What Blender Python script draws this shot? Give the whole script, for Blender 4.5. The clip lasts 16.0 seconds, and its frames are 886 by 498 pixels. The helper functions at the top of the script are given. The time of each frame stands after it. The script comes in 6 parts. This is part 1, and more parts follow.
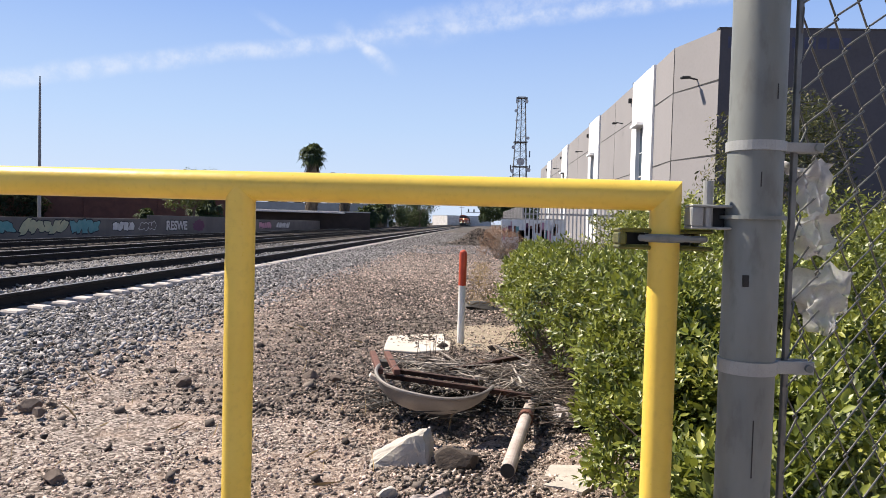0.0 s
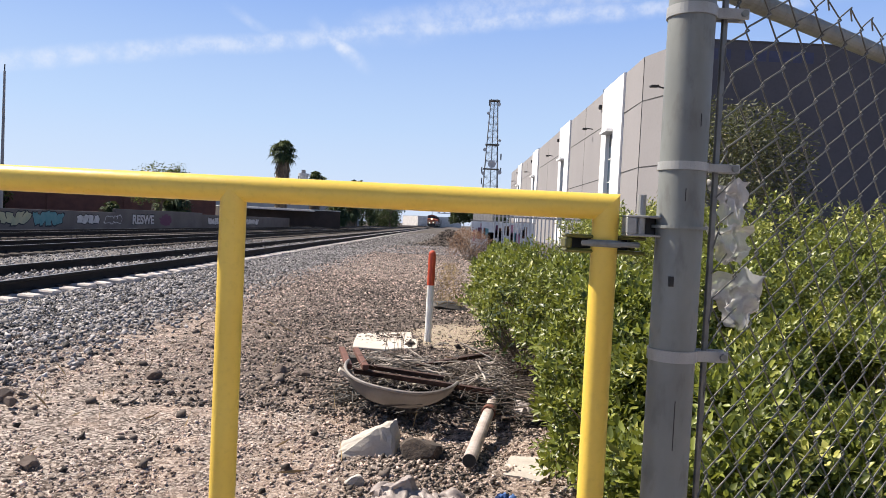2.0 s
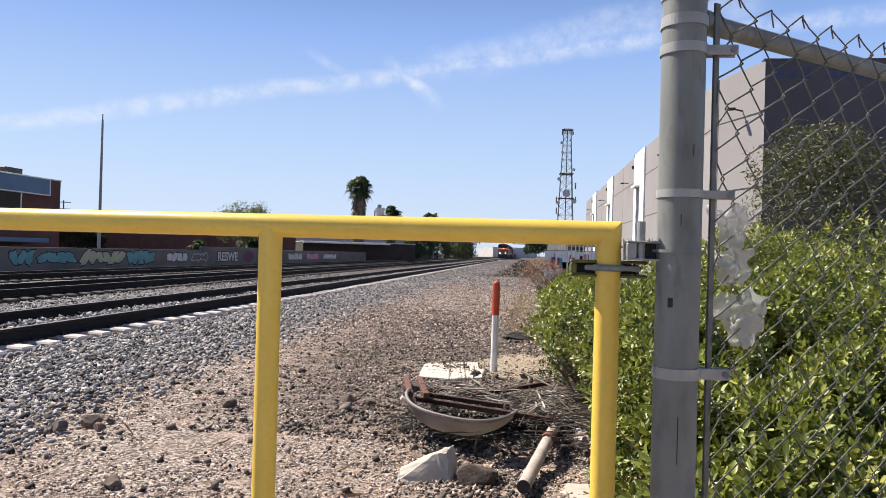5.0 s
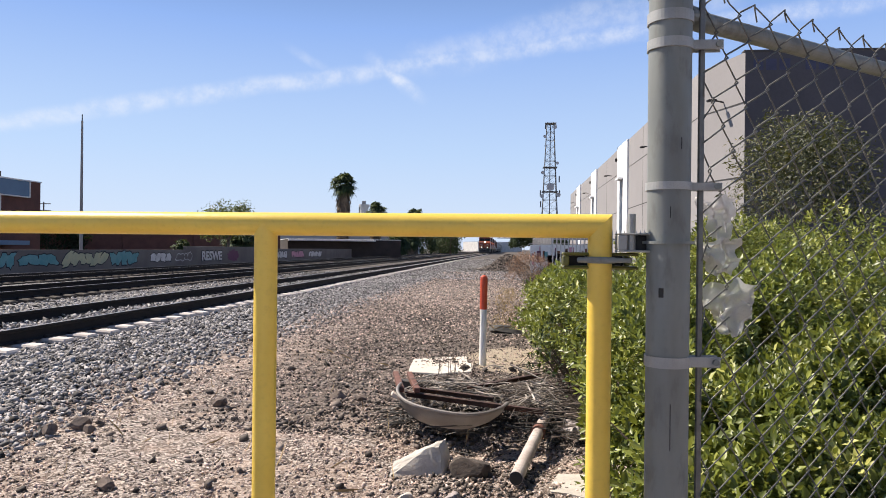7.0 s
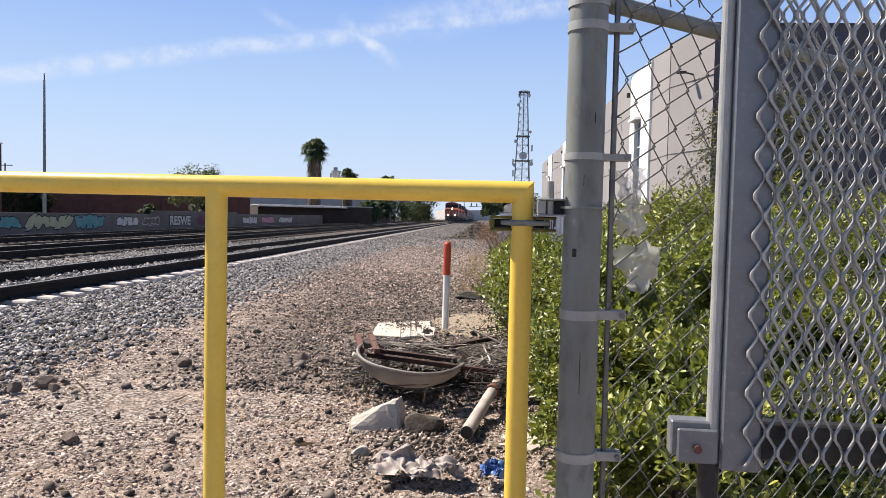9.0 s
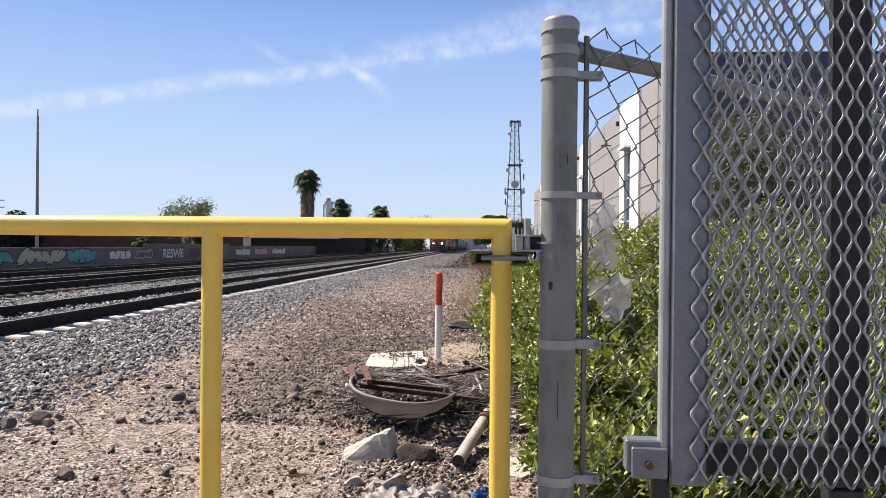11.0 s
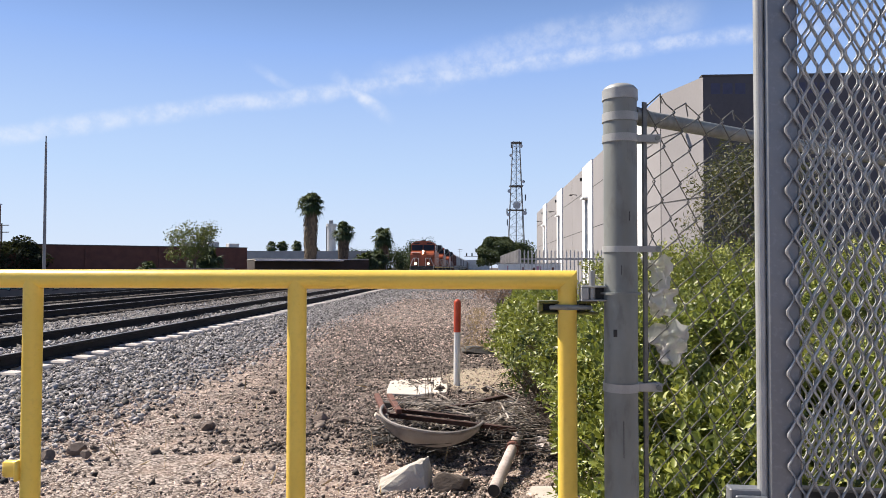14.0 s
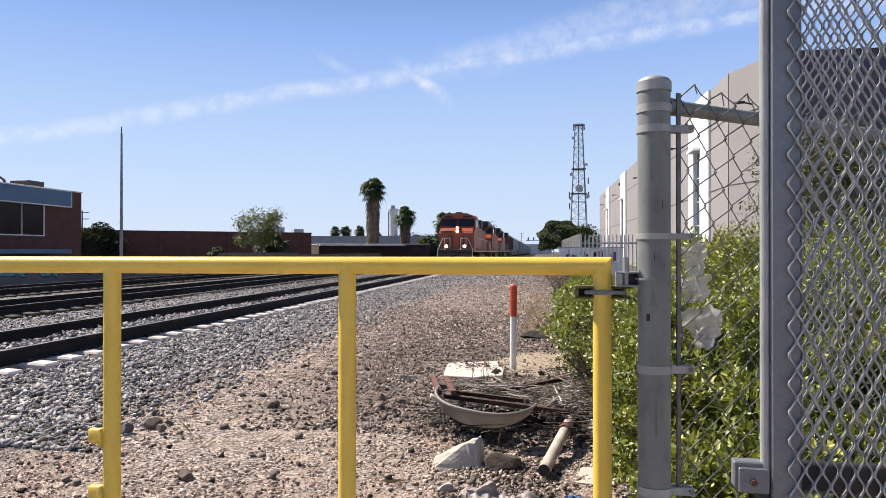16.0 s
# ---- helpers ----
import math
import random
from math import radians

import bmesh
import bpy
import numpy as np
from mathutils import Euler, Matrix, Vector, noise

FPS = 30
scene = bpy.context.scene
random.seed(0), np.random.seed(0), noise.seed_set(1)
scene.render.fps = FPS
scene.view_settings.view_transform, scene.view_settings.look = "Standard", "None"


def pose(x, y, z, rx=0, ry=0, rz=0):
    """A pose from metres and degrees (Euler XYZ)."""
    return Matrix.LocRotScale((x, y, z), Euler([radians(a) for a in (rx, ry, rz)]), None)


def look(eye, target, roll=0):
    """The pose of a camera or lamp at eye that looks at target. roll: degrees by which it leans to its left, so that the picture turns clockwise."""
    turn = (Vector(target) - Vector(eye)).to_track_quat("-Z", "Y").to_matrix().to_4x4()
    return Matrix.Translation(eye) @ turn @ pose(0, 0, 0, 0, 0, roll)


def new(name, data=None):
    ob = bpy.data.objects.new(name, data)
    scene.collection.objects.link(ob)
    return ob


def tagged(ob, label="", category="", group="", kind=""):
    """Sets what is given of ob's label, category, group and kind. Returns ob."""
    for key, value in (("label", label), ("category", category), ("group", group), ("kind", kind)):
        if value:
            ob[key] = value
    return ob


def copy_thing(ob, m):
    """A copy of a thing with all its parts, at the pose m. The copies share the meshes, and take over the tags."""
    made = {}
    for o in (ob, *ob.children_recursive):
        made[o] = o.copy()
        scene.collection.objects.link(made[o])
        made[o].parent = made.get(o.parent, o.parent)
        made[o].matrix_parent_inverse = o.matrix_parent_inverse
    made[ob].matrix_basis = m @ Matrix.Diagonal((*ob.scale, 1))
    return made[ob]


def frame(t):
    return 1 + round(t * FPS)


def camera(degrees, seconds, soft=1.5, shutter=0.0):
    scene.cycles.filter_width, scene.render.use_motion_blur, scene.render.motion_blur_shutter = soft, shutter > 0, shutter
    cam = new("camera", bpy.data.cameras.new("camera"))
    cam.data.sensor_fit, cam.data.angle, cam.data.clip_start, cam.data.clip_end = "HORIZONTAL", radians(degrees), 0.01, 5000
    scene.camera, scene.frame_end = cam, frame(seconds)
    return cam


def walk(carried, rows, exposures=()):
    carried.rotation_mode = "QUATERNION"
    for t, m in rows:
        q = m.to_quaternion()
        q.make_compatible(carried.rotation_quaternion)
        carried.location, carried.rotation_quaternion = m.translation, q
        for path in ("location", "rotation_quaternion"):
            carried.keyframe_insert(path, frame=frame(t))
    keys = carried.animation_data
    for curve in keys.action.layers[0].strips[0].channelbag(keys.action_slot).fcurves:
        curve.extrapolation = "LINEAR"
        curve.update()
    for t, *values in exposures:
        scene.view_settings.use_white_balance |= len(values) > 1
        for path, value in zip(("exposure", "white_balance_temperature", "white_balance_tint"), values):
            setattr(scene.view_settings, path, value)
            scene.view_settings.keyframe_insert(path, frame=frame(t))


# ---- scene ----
cam = camera(63.9, 16.0, soft=0.5)
PATH = [
    (0, (-0.057, 0.832, 1.247), (-0.162, 2.828, 1.174), 1.5),
    (0.5, (-0.073, 0.764, 1.241), (-0.175, 2.760, 1.168), 1.35),
    (1, (-0.094, 0.713, 1.260), (-0.144, 2.712, 1.205), 1.35),
    (1.5, (-0.093, 0.674, 1.258), (-0.104, 2.673, 1.198), 1.9),
    (2, (-0.047, 0.66, 1.252), (-0.067, 2.659, 1.184), 2.8),
    (2.5, (0.026, 0.624, 1.253), (-0.03, 2.622, 1.194), 3.2),
    (3, (0.074, 0.571, 1.25), (-0.03, 2.568, 1.21), 2.9),
    (3.5, (0.083, 0.546, 1.25), (-0.086, 2.538, 1.227), 2.3),
    (4, (0.079, 0.542, 1.255), (-0.146, 2.529, 1.252), 1.9),
    (4.2, (0.08, 0.546, 1.253), (-0.162, 2.531, 1.261), 2.0),
    (6.5, (0.092, 0.527, 1.251), (-0.111, 2.516, 1.267), 0.6),
    (7, (0.069, 0.518, 1.251), (-0.125, 2.508, 1.251), 0.6),
    (7.5, (0.039, 0.477, 1.235), (-0.14, 2.469, 1.205), 0.8),
    (8, (0.024, 0.425, 1.238), (-0.143, 2.417, 1.181), 1.1),
    (8.5, (0.062, 0.399, 1.243), (-0.085, 2.392, 1.169), 1.2),
    (9, (0.166, 0.38, 1.24), (0.052, 2.374, 1.151), 1.3),
    (9.2, (0.192, 0.37, 1.239), (0.093, 2.365, 1.152), 1.4),
    (11.3, (0.197, 0.272, 1.264), (0.091, 2.269, 1.261), 0.3),
    (11.5, (0.214, 0.265, 1.269), (0.097, 2.262, 1.263), 0.2),
    (12, (0.249, 0.249, 1.293), (0.103, 2.244, 1.299), 0.0),
    (12.5, (0.174, 0.219, 1.315), (0.022, 2.213, 1.345), -0.4),
    (13, (0.067, 0.192, 1.326), (-0.062, 2.187, 1.372), -0.5),
    (13.5, (-0.018, 0.145, 1.34), (-0.114, 2.142, 1.394), -0.3),
    (14, (0.02, 0.135, 1.336), (-0.083, 2.131, 1.388), 0.1),
    (14.5, (0.093, 0.129, 1.343), (-0.046, 2.124, 1.385), 0.3),
    (15, (0.115, 0.111, 1.345), (-0.068, 2.103, 1.374), 0.3),
    (15.5, (0.093, 0.077, 1.339), (-0.134, 2.064, 1.358), 0.2),
    (16, (0.087, 0.029, 1.343), (-0.188, 2.01, 1.351), -0.0),
]
walk(cam, [(t, look(eye, target, roll)) for t, eye, target, roll in PATH])

# ---- world, sun, exposure ----
SUN_DIR = Vector((-0.67, 0.26, 0.85)).normalized()   # towards the sun
scene.view_settings.exposure = 0.8
sun_data = bpy.data.lights.new("sun", "SUN")
sun_data.energy, sun_data.angle, sun_data.color = 5.0, radians(0.5), (1.0, 0.90, 0.77)
sun = new("sun", sun_data)
sun.matrix_world = look((0, 0, 60), Vector((0, 0, 60)) - SUN_DIR)

world = bpy.data.worlds.new("world")
scene.world = world
world.use_nodes = True


class Nodes:
    """Short hand for building node trees."""

    def __init__(self, tree):
        self.tree = tree

    def add(self, kind, inputs=None, operation="", use_clamp=False, interpolation_type="", data_type="", sky_type=""):
        n = self.tree.nodes.new(kind)
        if operation:
            n.operation = operation
        if use_clamp:
            n.use_clamp = True
        if interpolation_type:
            n.interpolation_type = interpolation_type
        if data_type:
            n.data_type = data_type
        if sky_type:
            n.sky_type = sky_type
            n.sun_disc = False
        for k, v in (inputs or {}).items():
            if isinstance(v, bpy.types.NodeSocket):
                self.tree.links.new(v, n.inputs[k])
            else:
                n.inputs[k].default_value = v
        return n

    def math(self, op, a, b=0.0, clamp=False):
        return self.add("ShaderNodeMath", {0: a, 1: b}, operation=op, use_clamp=clamp).outputs[0]

    def dot(self, a, v):
        return self.add("ShaderNodeVectorMath", {0: a, 1: v}, operation="DOT_PRODUCT").outputs["Value"]

    def step(self, x, lo, hi):
        return self.add("ShaderNodeMapRange", {"Value": x, "From Min": lo, "From Max": hi}, interpolation_type="SMOOTHSTEP").outputs[0]

    def noise(self, vec, scale, detail=4.0, rough=0.55):
        return self.add("ShaderNodeTexNoise", {"Vector": vec, "Scale": scale, "Detail": detail, "Roughness": rough})

    def mix(self, fac, a, b):
        m = self.add("ShaderNodeMix", data_type="RGBA")
        for sock, v in ((m.inputs[0], fac), (m.inputs[6], a), (m.inputs[7], b)):
            if isinstance(v, bpy.types.NodeSocket):
                self.tree.links.new(v, sock)
            else:
                sock.default_value = v if not isinstance(v, tuple) or len(v) == 4 else (*v, 1)
        return m.outputs[2]


def build_sky():
    nt = world.node_tree
    nt.nodes.clear()
    k = Nodes(nt)
    out = k.add("ShaderNodeOutputWorld")
    sky = k.add("ShaderNodeTexSky", sky_type="NISHITA")
    sky.sun_elevation = math.asin(SUN_DIR.z)
    sky.sun_rotation = math.atan2(SUN_DIR.x, SUN_DIR.y)
    sky.air_density, sky.dust_density, sky.ozone_density, sky.altitude = 1.0, 0.2, 2.0, 50
    d = k.add("ShaderNodeTexCoord").outputs["Generated"]
    warp = k.noise(d, 9.0, 6.0, 0.6).outputs["Fac"]
    fine = k.noise(d, 38.0, 6.0, 0.65).outputs["Fac"]

    def streak(p, q, half, lo, hi, power):
        """A thin cloud along the great circle from p to q."""
        p, q = Vector(p).normalized(), Vector(q).normalized()
        n = p.cross(q).normalized()
        along = (q - p * q.dot(p)).normalized()
        v = k.dot(d, n)
        v = k.math("ADD", v, k.math("MULTIPLY", k.math("SUBTRACT", warp, 0.5), half * 1.6))
        across = k.step(k.math("ABSOLUTE", v), half, half * 0.1)
        u = k.dot(d, along)
        ends = k.math("MULTIPLY", k.step(u, lo, lo + 0.06), k.step(u, hi, hi - 0.06))
        grain = k.step(fine, 0.32, 0.70)
        m = k.math("MULTIPLY", k.math("MULTIPLY", across, ends), k.math("ADD", k.math("MULTIPLY", grain, 0.8), 0.22))
        front = k.step(k.dot(d, (p + q).normalized()), 0.0, 0.3)
        return k.math("MULTIPLY", k.math("MULTIPLY", m, front), power)

    a = streak((-0.604, 0.784, 0.143), (0.174, 0.941, 0.285), 0.0165, -0.9, 0.92, 0.52)
    b = streak((-0.10, 0.962, 0.262), (0.25, 0.93, 0.325), 0.034, -0.08, 0.40, 0.33)
    c = streak((-0.190, 0.951, 0.258), (-0.120, 0.972, 0.197), 0.013, -0.02, 0.10, 0.72)
    e = streak((-0.33, 0.905, 0.283), (-0.245, 0.938, 0.238), 0.009, 0.02, 0.115, 0.30)
    m = k.math("MAXIMUM", k.math("MAXIMUM", a, b), k.math("MAXIMUM", c, e), clamp=True)
    up = k.add("ShaderNodeSeparateXYZ", {0: d}).outputs[2]
    haze = k.add("ShaderNodeValToRGB", {"Fac": k.step(up, -0.02, 0.75)})
    r = haze.color_ramp
    r.elements[0].color, r.elements[1].color = (6.6, 7.75, 9.9, 1), (0.55, 1.15, 2.7, 1)
    el = r.elements.new(0.10)
    el.color = (5.35, 7.05, 9.95, 1)
    el = r.elements.new(0.36)
    el.color = (3.05, 4.85, 9.3, 1)
    el = r.elements.new(0.62)
    el.color = (1.1, 2.1, 4.4, 1)
    air = k.mix(0.88, sky.outputs[0], haze.outputs[0])
    lit = k.mix(m, air, (8.6, 9.0, 9.9, 1))
    bg = k.add("ShaderNodeBackground", {"Color": lit, "Strength": 0.0585})
    nt.links.new(bg.outputs[0], out.inputs[0])


build_sky()

# ---- materials ----


def mat(name, c1, c2=None, scale=6.0, rough=0.7, metal=0.0, bump=0.15, c3=None, spots=30.0, amount=0.35, per=0.0, glow=0.0, stretch=(1, 1, 1), dist=0.004, clear=0.0):
    """A two-scale surface: broad mottling c1..c2, fine spots c3, grain relief, and per-piece variation."""
    m = bpy.data.materials.new(name)
    m.use_nodes = True
    nt = m.node_tree
    nt.nodes.clear()
    k = Nodes(nt)
    out = k.add("ShaderNodeOutputMaterial")
    c2 = c2 or tuple(v * 0.8 for v in c1)
    co = k.add("ShaderNodeTexCoord").outputs["Object"]
    co = k.add("ShaderNodeMapping", {"Vector": co, "Scale": stretch}).outputs[0]
    broad = k.noise(co, scale, 5.0).outputs["Fac"]
    fine = k.noise(co, scale * spots, 4.0, 0.6).outputs["Fac"]
    col = k.mix(k.step(broad, 0.32, 0.68), (*c1, 1), (*c2, 1))
    c3 = c3 or tuple(v * 0.6 for v in c1)
    col = k.mix(k.math("MULTIPLY", k.step(fine, 0.5, 0.72), amount), col, (*c3, 1))
    if per:
        isl = k.add("ShaderNodeNewGeometry").outputs["Random Per Island"]
        obr = k.add("ShaderNodeObjectInfo").outputs["Random"]
        r = k.math("FRACT", k.math("ADD", isl, obr))
        v = k.math("ADD", k.math("MULTIPLY", r, 2 * per), 1.0 - per)
        col = k.add("ShaderNodeHueSaturation", {"Color": col, "Value": v}).outputs[0]
    rg = k.math("ADD", k.math("MULTIPLY", k.math("SUBTRACT", fine, 0.5), 0.35), rough, clamp=True)
    bs = k.add("ShaderNodeBsdfPrincipled", {"Base Color": col, "Roughness": rg, "Metallic": metal})
    if clear:
        bs.inputs["Alpha"].default_value = 1.0 - clear
    if bump:
        h = k.math("ADD", k.math("MULTIPLY", fine, 0.6), broad)
        b = k.add("ShaderNodeBump", {"Height": h, "Strength": bump, "Distance": dist})
        nt.links.new(b.outputs[0], bs.inputs["Normal"])
    if glow:
        bs.inputs["Emission Color"].default_value = (1.0, 0.88, 0.62, 1)
        bs.inputs["Emission Strength"].default_value = glow
    nt.links.new(bs.outputs[0], out.inputs[0])
    return m


def leaf_mat(name, c1, c2, c3, rough=0.38, thin=0.35):
    """Leaves: varied leaf by leaf, light passing through."""
    m = bpy.data.materials.new(name)
    m.use_nodes = True
    nt = m.node_tree
    nt.nodes.clear()
    k = Nodes(nt)
    out = k.add("ShaderNodeOutputMaterial")
    r = k.add("ShaderNodeNewGeometry").outputs["Random Per Island"]
    co = k.add("ShaderNodeTexCoord").outputs["Object"]
    patch = k.noise(co, 1.3, 3.0).outputs["Fac"]
    col = k.mix(k.step(r, 0.25, 0.95), (*c1, 1), (*c2, 1))
    col = k.mix(k.step(k.math("ADD", k.math("MULTIPLY", r, 0.35), patch), 0.70, 0.92), col, (*c3, 1))
    bs = k.add("ShaderNodeBsdfPrincipled", {"Base Color": col, "Roughness": rough})
    tr = k.add("ShaderNodeBsdfTranslucent", {"Color": k.mix(0.5, col, (0.42, 0.45, 0.06, 1))})
    mx = k.add("ShaderNodeMixShader", {0: thin, 1: bs.outputs[0], 2: tr.outputs[0]})
    nt.links.new(mx.outputs[0], out.inputs[0])
    return m


def ground_mat():
    """Dusty tan dirt with pink-grey gravel, greyer ballast along the rails."""
    m = bpy.data.materials.new("gravel_ground")
    m.use_nodes = True
    nt = m.node_tree
    nt.nodes.clear()
    k = Nodes(nt)
    out = k.add("ShaderNodeOutputMaterial")
    co = k.add("ShaderNodeTexCoord").outputs["Object"]
    sep = k.add("ShaderNodeSeparateXYZ", {0: co})
    broad = k.noise(co, 0.55, 5.0).outputs["Fac"]
    mid = k.noise(co, 3.2, 5.0, 0.65).outputs["Fac"]
    vor = k.add("ShaderNodeTexVoronoi", {"Vector": co, "Scale": 62.0})
    big = k.add("ShaderNodeTexVoronoi", {"Vector": co, "Scale": 24.0})
    stone = k.add("ShaderNodeValToRGB", {"Fac": k.add("ShaderNodeSeparateColor", {0: vor.outputs["Color"]}).outputs[0]})
    r = stone.color_ramp
    # the near-black end paints the fine shadows between gravel pieces
    r.elements[0].color, r.elements[1].color = (0.02, 0.017, 0.016, 1), (0.80, 0.70, 0.64, 1)
    e = r.elements.new(0.45)
    e.color = (0.30, 0.245, 0.215, 1)
    dirt = k.mix(k.step(mid, 0.35, 0.7), (0.62, 0.465, 0.375, 1), (0.29, 0.225, 0.185, 1))
    far = k.step(sep.outputs[1], 6.5, 11.0)
    gravelly = k.math("MAXIMUM", far, k.step(k.math("ADD", k.math("MULTIPLY", mid, 0.5), broad), 0.60, 0.84))
    wave = k.math("ADD", sep.outputs[0], k.math("MULTIPLY", broad, 1.6))
    ballast = k.step(wave, -2.2, -3.1)
    col = k.mix(k.math("MAXIMUM", k.math("MULTIPLY", gravelly, 0.9), 0.5), dirt, stone.outputs[0])
    grey = k.add("ShaderNodeValToRGB", {"Fac": k.add("ShaderNodeSeparateColor", {0: big.outputs["Color"]}).outputs[0]})
    r = grey.color_ramp
    # here too the near-black end stands in for shaded gaps in the ballast
    r.elements[0].color, r.elements[1].color = (0.015, 0.014, 0.016, 1), (0.42, 0.40, 0.395, 1)
    col = k.mix(ballast, col, grey.outputs[0])
    wide = k.noise(co, 0.9, 6.0, 0.7).outputs["Fac"]
    path = k.mix(k.step(wide, 0.35, 0.65), (0.055, 0.049, 0.046, 1), (0.15, 0.132, 0.12, 1))
    col = k.mix(k.step(sep.outputs[1], 14.0, 34.0), col, path)
    crumbs = k.noise(co, 9.0, 5.0, 0.7).outputs["Fac"]
    soil = k.math("MULTIPLY", k.step(crumbs, 0.47, 0.62), k.math("ADD", k.math("MULTIPLY", k.step(sep.outputs[1], 4.5, 7.5), 0.40), 0.25))
    col = k.mix(k.math("MULTIPLY", soil, k.math("SUBTRACT", 1.0, ballast)), col, (0.045, 0.036, 0.031, 1))
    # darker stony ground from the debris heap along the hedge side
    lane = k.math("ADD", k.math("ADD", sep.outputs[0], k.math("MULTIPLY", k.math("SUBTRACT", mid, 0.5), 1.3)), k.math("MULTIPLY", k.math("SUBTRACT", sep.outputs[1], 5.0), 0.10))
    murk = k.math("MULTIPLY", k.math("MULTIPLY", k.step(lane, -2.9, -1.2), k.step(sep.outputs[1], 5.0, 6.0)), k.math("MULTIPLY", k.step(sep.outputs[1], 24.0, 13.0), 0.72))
    # dark gravel tone; the darkest crumbs paint the shade between its stones
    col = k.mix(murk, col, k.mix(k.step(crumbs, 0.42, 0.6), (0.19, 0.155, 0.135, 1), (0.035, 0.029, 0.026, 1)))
    px = k.math("DIVIDE", k.math("ADD", sep.outputs[0], -0.12), 0.62)
    py = k.math("DIVIDE", k.math("ADD", sep.outputs[1], -8.75), 1.15)
    bare = k.math("ADD", k.math("ADD", k.math("MULTIPLY", px, px), k.math("MULTIPLY", py, py)), k.math("MULTIPLY", k.math("SUBTRACT", mid, 0.5), 1.6))
    col = k.mix(k.math("MULTIPLY", k.step(bare, 1.0, 0.6), 0.85), col, (0.50, 0.42, 0.32, 1))
    bs = k.add("ShaderNodeBsdfPrincipled", {"Base Color": col, "Roughness": 0.92})
    bs.inputs["Specular IOR Level"].default_value = 0.2
    rough = k.noise(co, 45.0, 6.0, 0.75).outputs["Fac"]
    hgt = k.math("ADD", k.math("ADD", k.math("MULTIPLY", rough, 1.3), k.math("MULTIPLY", k.math("SUBTRACT", 1.0, vor.outputs["Distance"]), 0.35)), k.math("MULTIPLY", k.math("SUBTRACT", 1.0, big.outputs["Distance"]), ballast))
    b = k.add("ShaderNodeBump", {"Height": hgt, "Strength": 1.0, "Distance": 0.022})
    nt.links.new(b.outputs[0], bs.inputs["Normal"])
    nt.links.new(bs.outputs[0], out.inputs[0])
    return m


M = {}
M["ground"] = ground_mat()
M["yellow"] = mat("yellow_paint", (0.86, 0.61, 0.11), (0.82, 0.56, 0.09), 5.0, 0.34, bump=0.06, c3=(0.55, 0.38, 0.08), amount=0.18, spots=16)
M["galv"] = mat("galvanised_steel", (0.255, 0.272, 0.262), (0.185, 0.196, 0.19), 7.0, 0.55, 0.15, 0.2, c3=(0.14, 0.14, 0.135), amount=0.55, spots=6, stretch=(1, 1, 0.35))
M["galv_bright"] = mat("bright_zinc", (0.42, 0.425, 0.42), (0.32, 0.325, 0.32), 14.0, 0.5, 0.25, 0.12)
M["wire"] = mat("dark_wire", (0.17, 0.17, 0.16), (0.11, 0.11, 0.105), 20.0, 0.5, 0.3, 0.1)
# rust, with the shade of the rails' near sides put into the colour
M["rail"] = mat("shaded_rusty_rail", (0.017, 0.012, 0.011), (0.010, 0.008, 0.008), 3.0, 0.9, 0.0, 0.2)
M["rail_top"] = mat("worn_rail_head", (0.26, 0.24, 0.23), (0.18, 0.16, 0.15), 3.0, 0.4, 0.8, 0.05)
M["tie"] = mat("concrete_sleeper", (0.62, 0.56, 0.54), (0.50, 0.45, 0.43), 3.0, 0.85, bump=0.2, per=0.12)
M["tie_wood"] = mat("creosoted_timber", (0.075, 0.06, 0.05), (0.045, 0.036, 0.03), 5.0, 0.85, bump=0.3, per=0.2)
M["ballast"] = mat("crushed_granite", (0.30, 0.283, 0.283), (0.185, 0.175, 0.18), 6.0, 0.9, bump=0.3, per=0.92)
M["gravel"] = mat("dusty_gravel", (0.52, 0.405, 0.35), (0.28, 0.218, 0.188), 6.0, 0.92, bump=0.3, per=0.92)
M["leaf"] = leaf_mat("hedge_leaf", (0.070, 0.092, 0.016), (0.25, 0.29, 0.055), (0.46, 0.45, 0.13), 0.42, 0.24)
M["leaf_dark"] = leaf_mat("dull_leaf", (0.018, 0.038, 0.014), (0.040, 0.066, 0.020), (0.065, 0.088, 0.026), 0.85, 0.05)
M["leaf_olive"] = leaf_mat("olive_leaf", (0.045, 0.07, 0.022), (0.09, 0.125, 0.04), (0.13, 0.15, 0.06), 0.55, 0.2)
M["leaf_oleander"] = leaf_mat("oleander_leaf", (0.020, 0.028, 0.010), (0.065, 0.075, 0.028), (0.15, 0.13, 0.05), 0.6, 0.12)
# ivy faces away from the sun; that shade is put into the leaf colour
M["leaf_ivy"] = leaf_mat("shaded_ivy_leaf", (0.008, 0.016, 0.007), (0.016, 0.026, 0.010), (0.022, 0.032, 0.012), 0.95, 0.05)
M["blue_film"] = mat("blue_plastic_film", (0.06, 0.13, 0.36), (0.10, 0.20, 0.45), 9.0, 0.4, bump=0.3)
M["bark"] = mat("grey_bark", (0.17, 0.13, 0.10), (0.10, 0.075, 0.06), 8.0, 0.9, bump=0.5)
M["palm_skirt"] = mat("dead_palm_fronds", (0.17, 0.125, 0.085), (0.10, 0.075, 0.055), 2.0, 0.9, bump=0.5, per=0.35)
M["wall_grey"] = mat("grey_tilt_up_concrete", (0.29, 0.276, 0.282), (0.268, 0.256, 0.262), 0.25, 0.88, bump=0.05, amount=0.08)
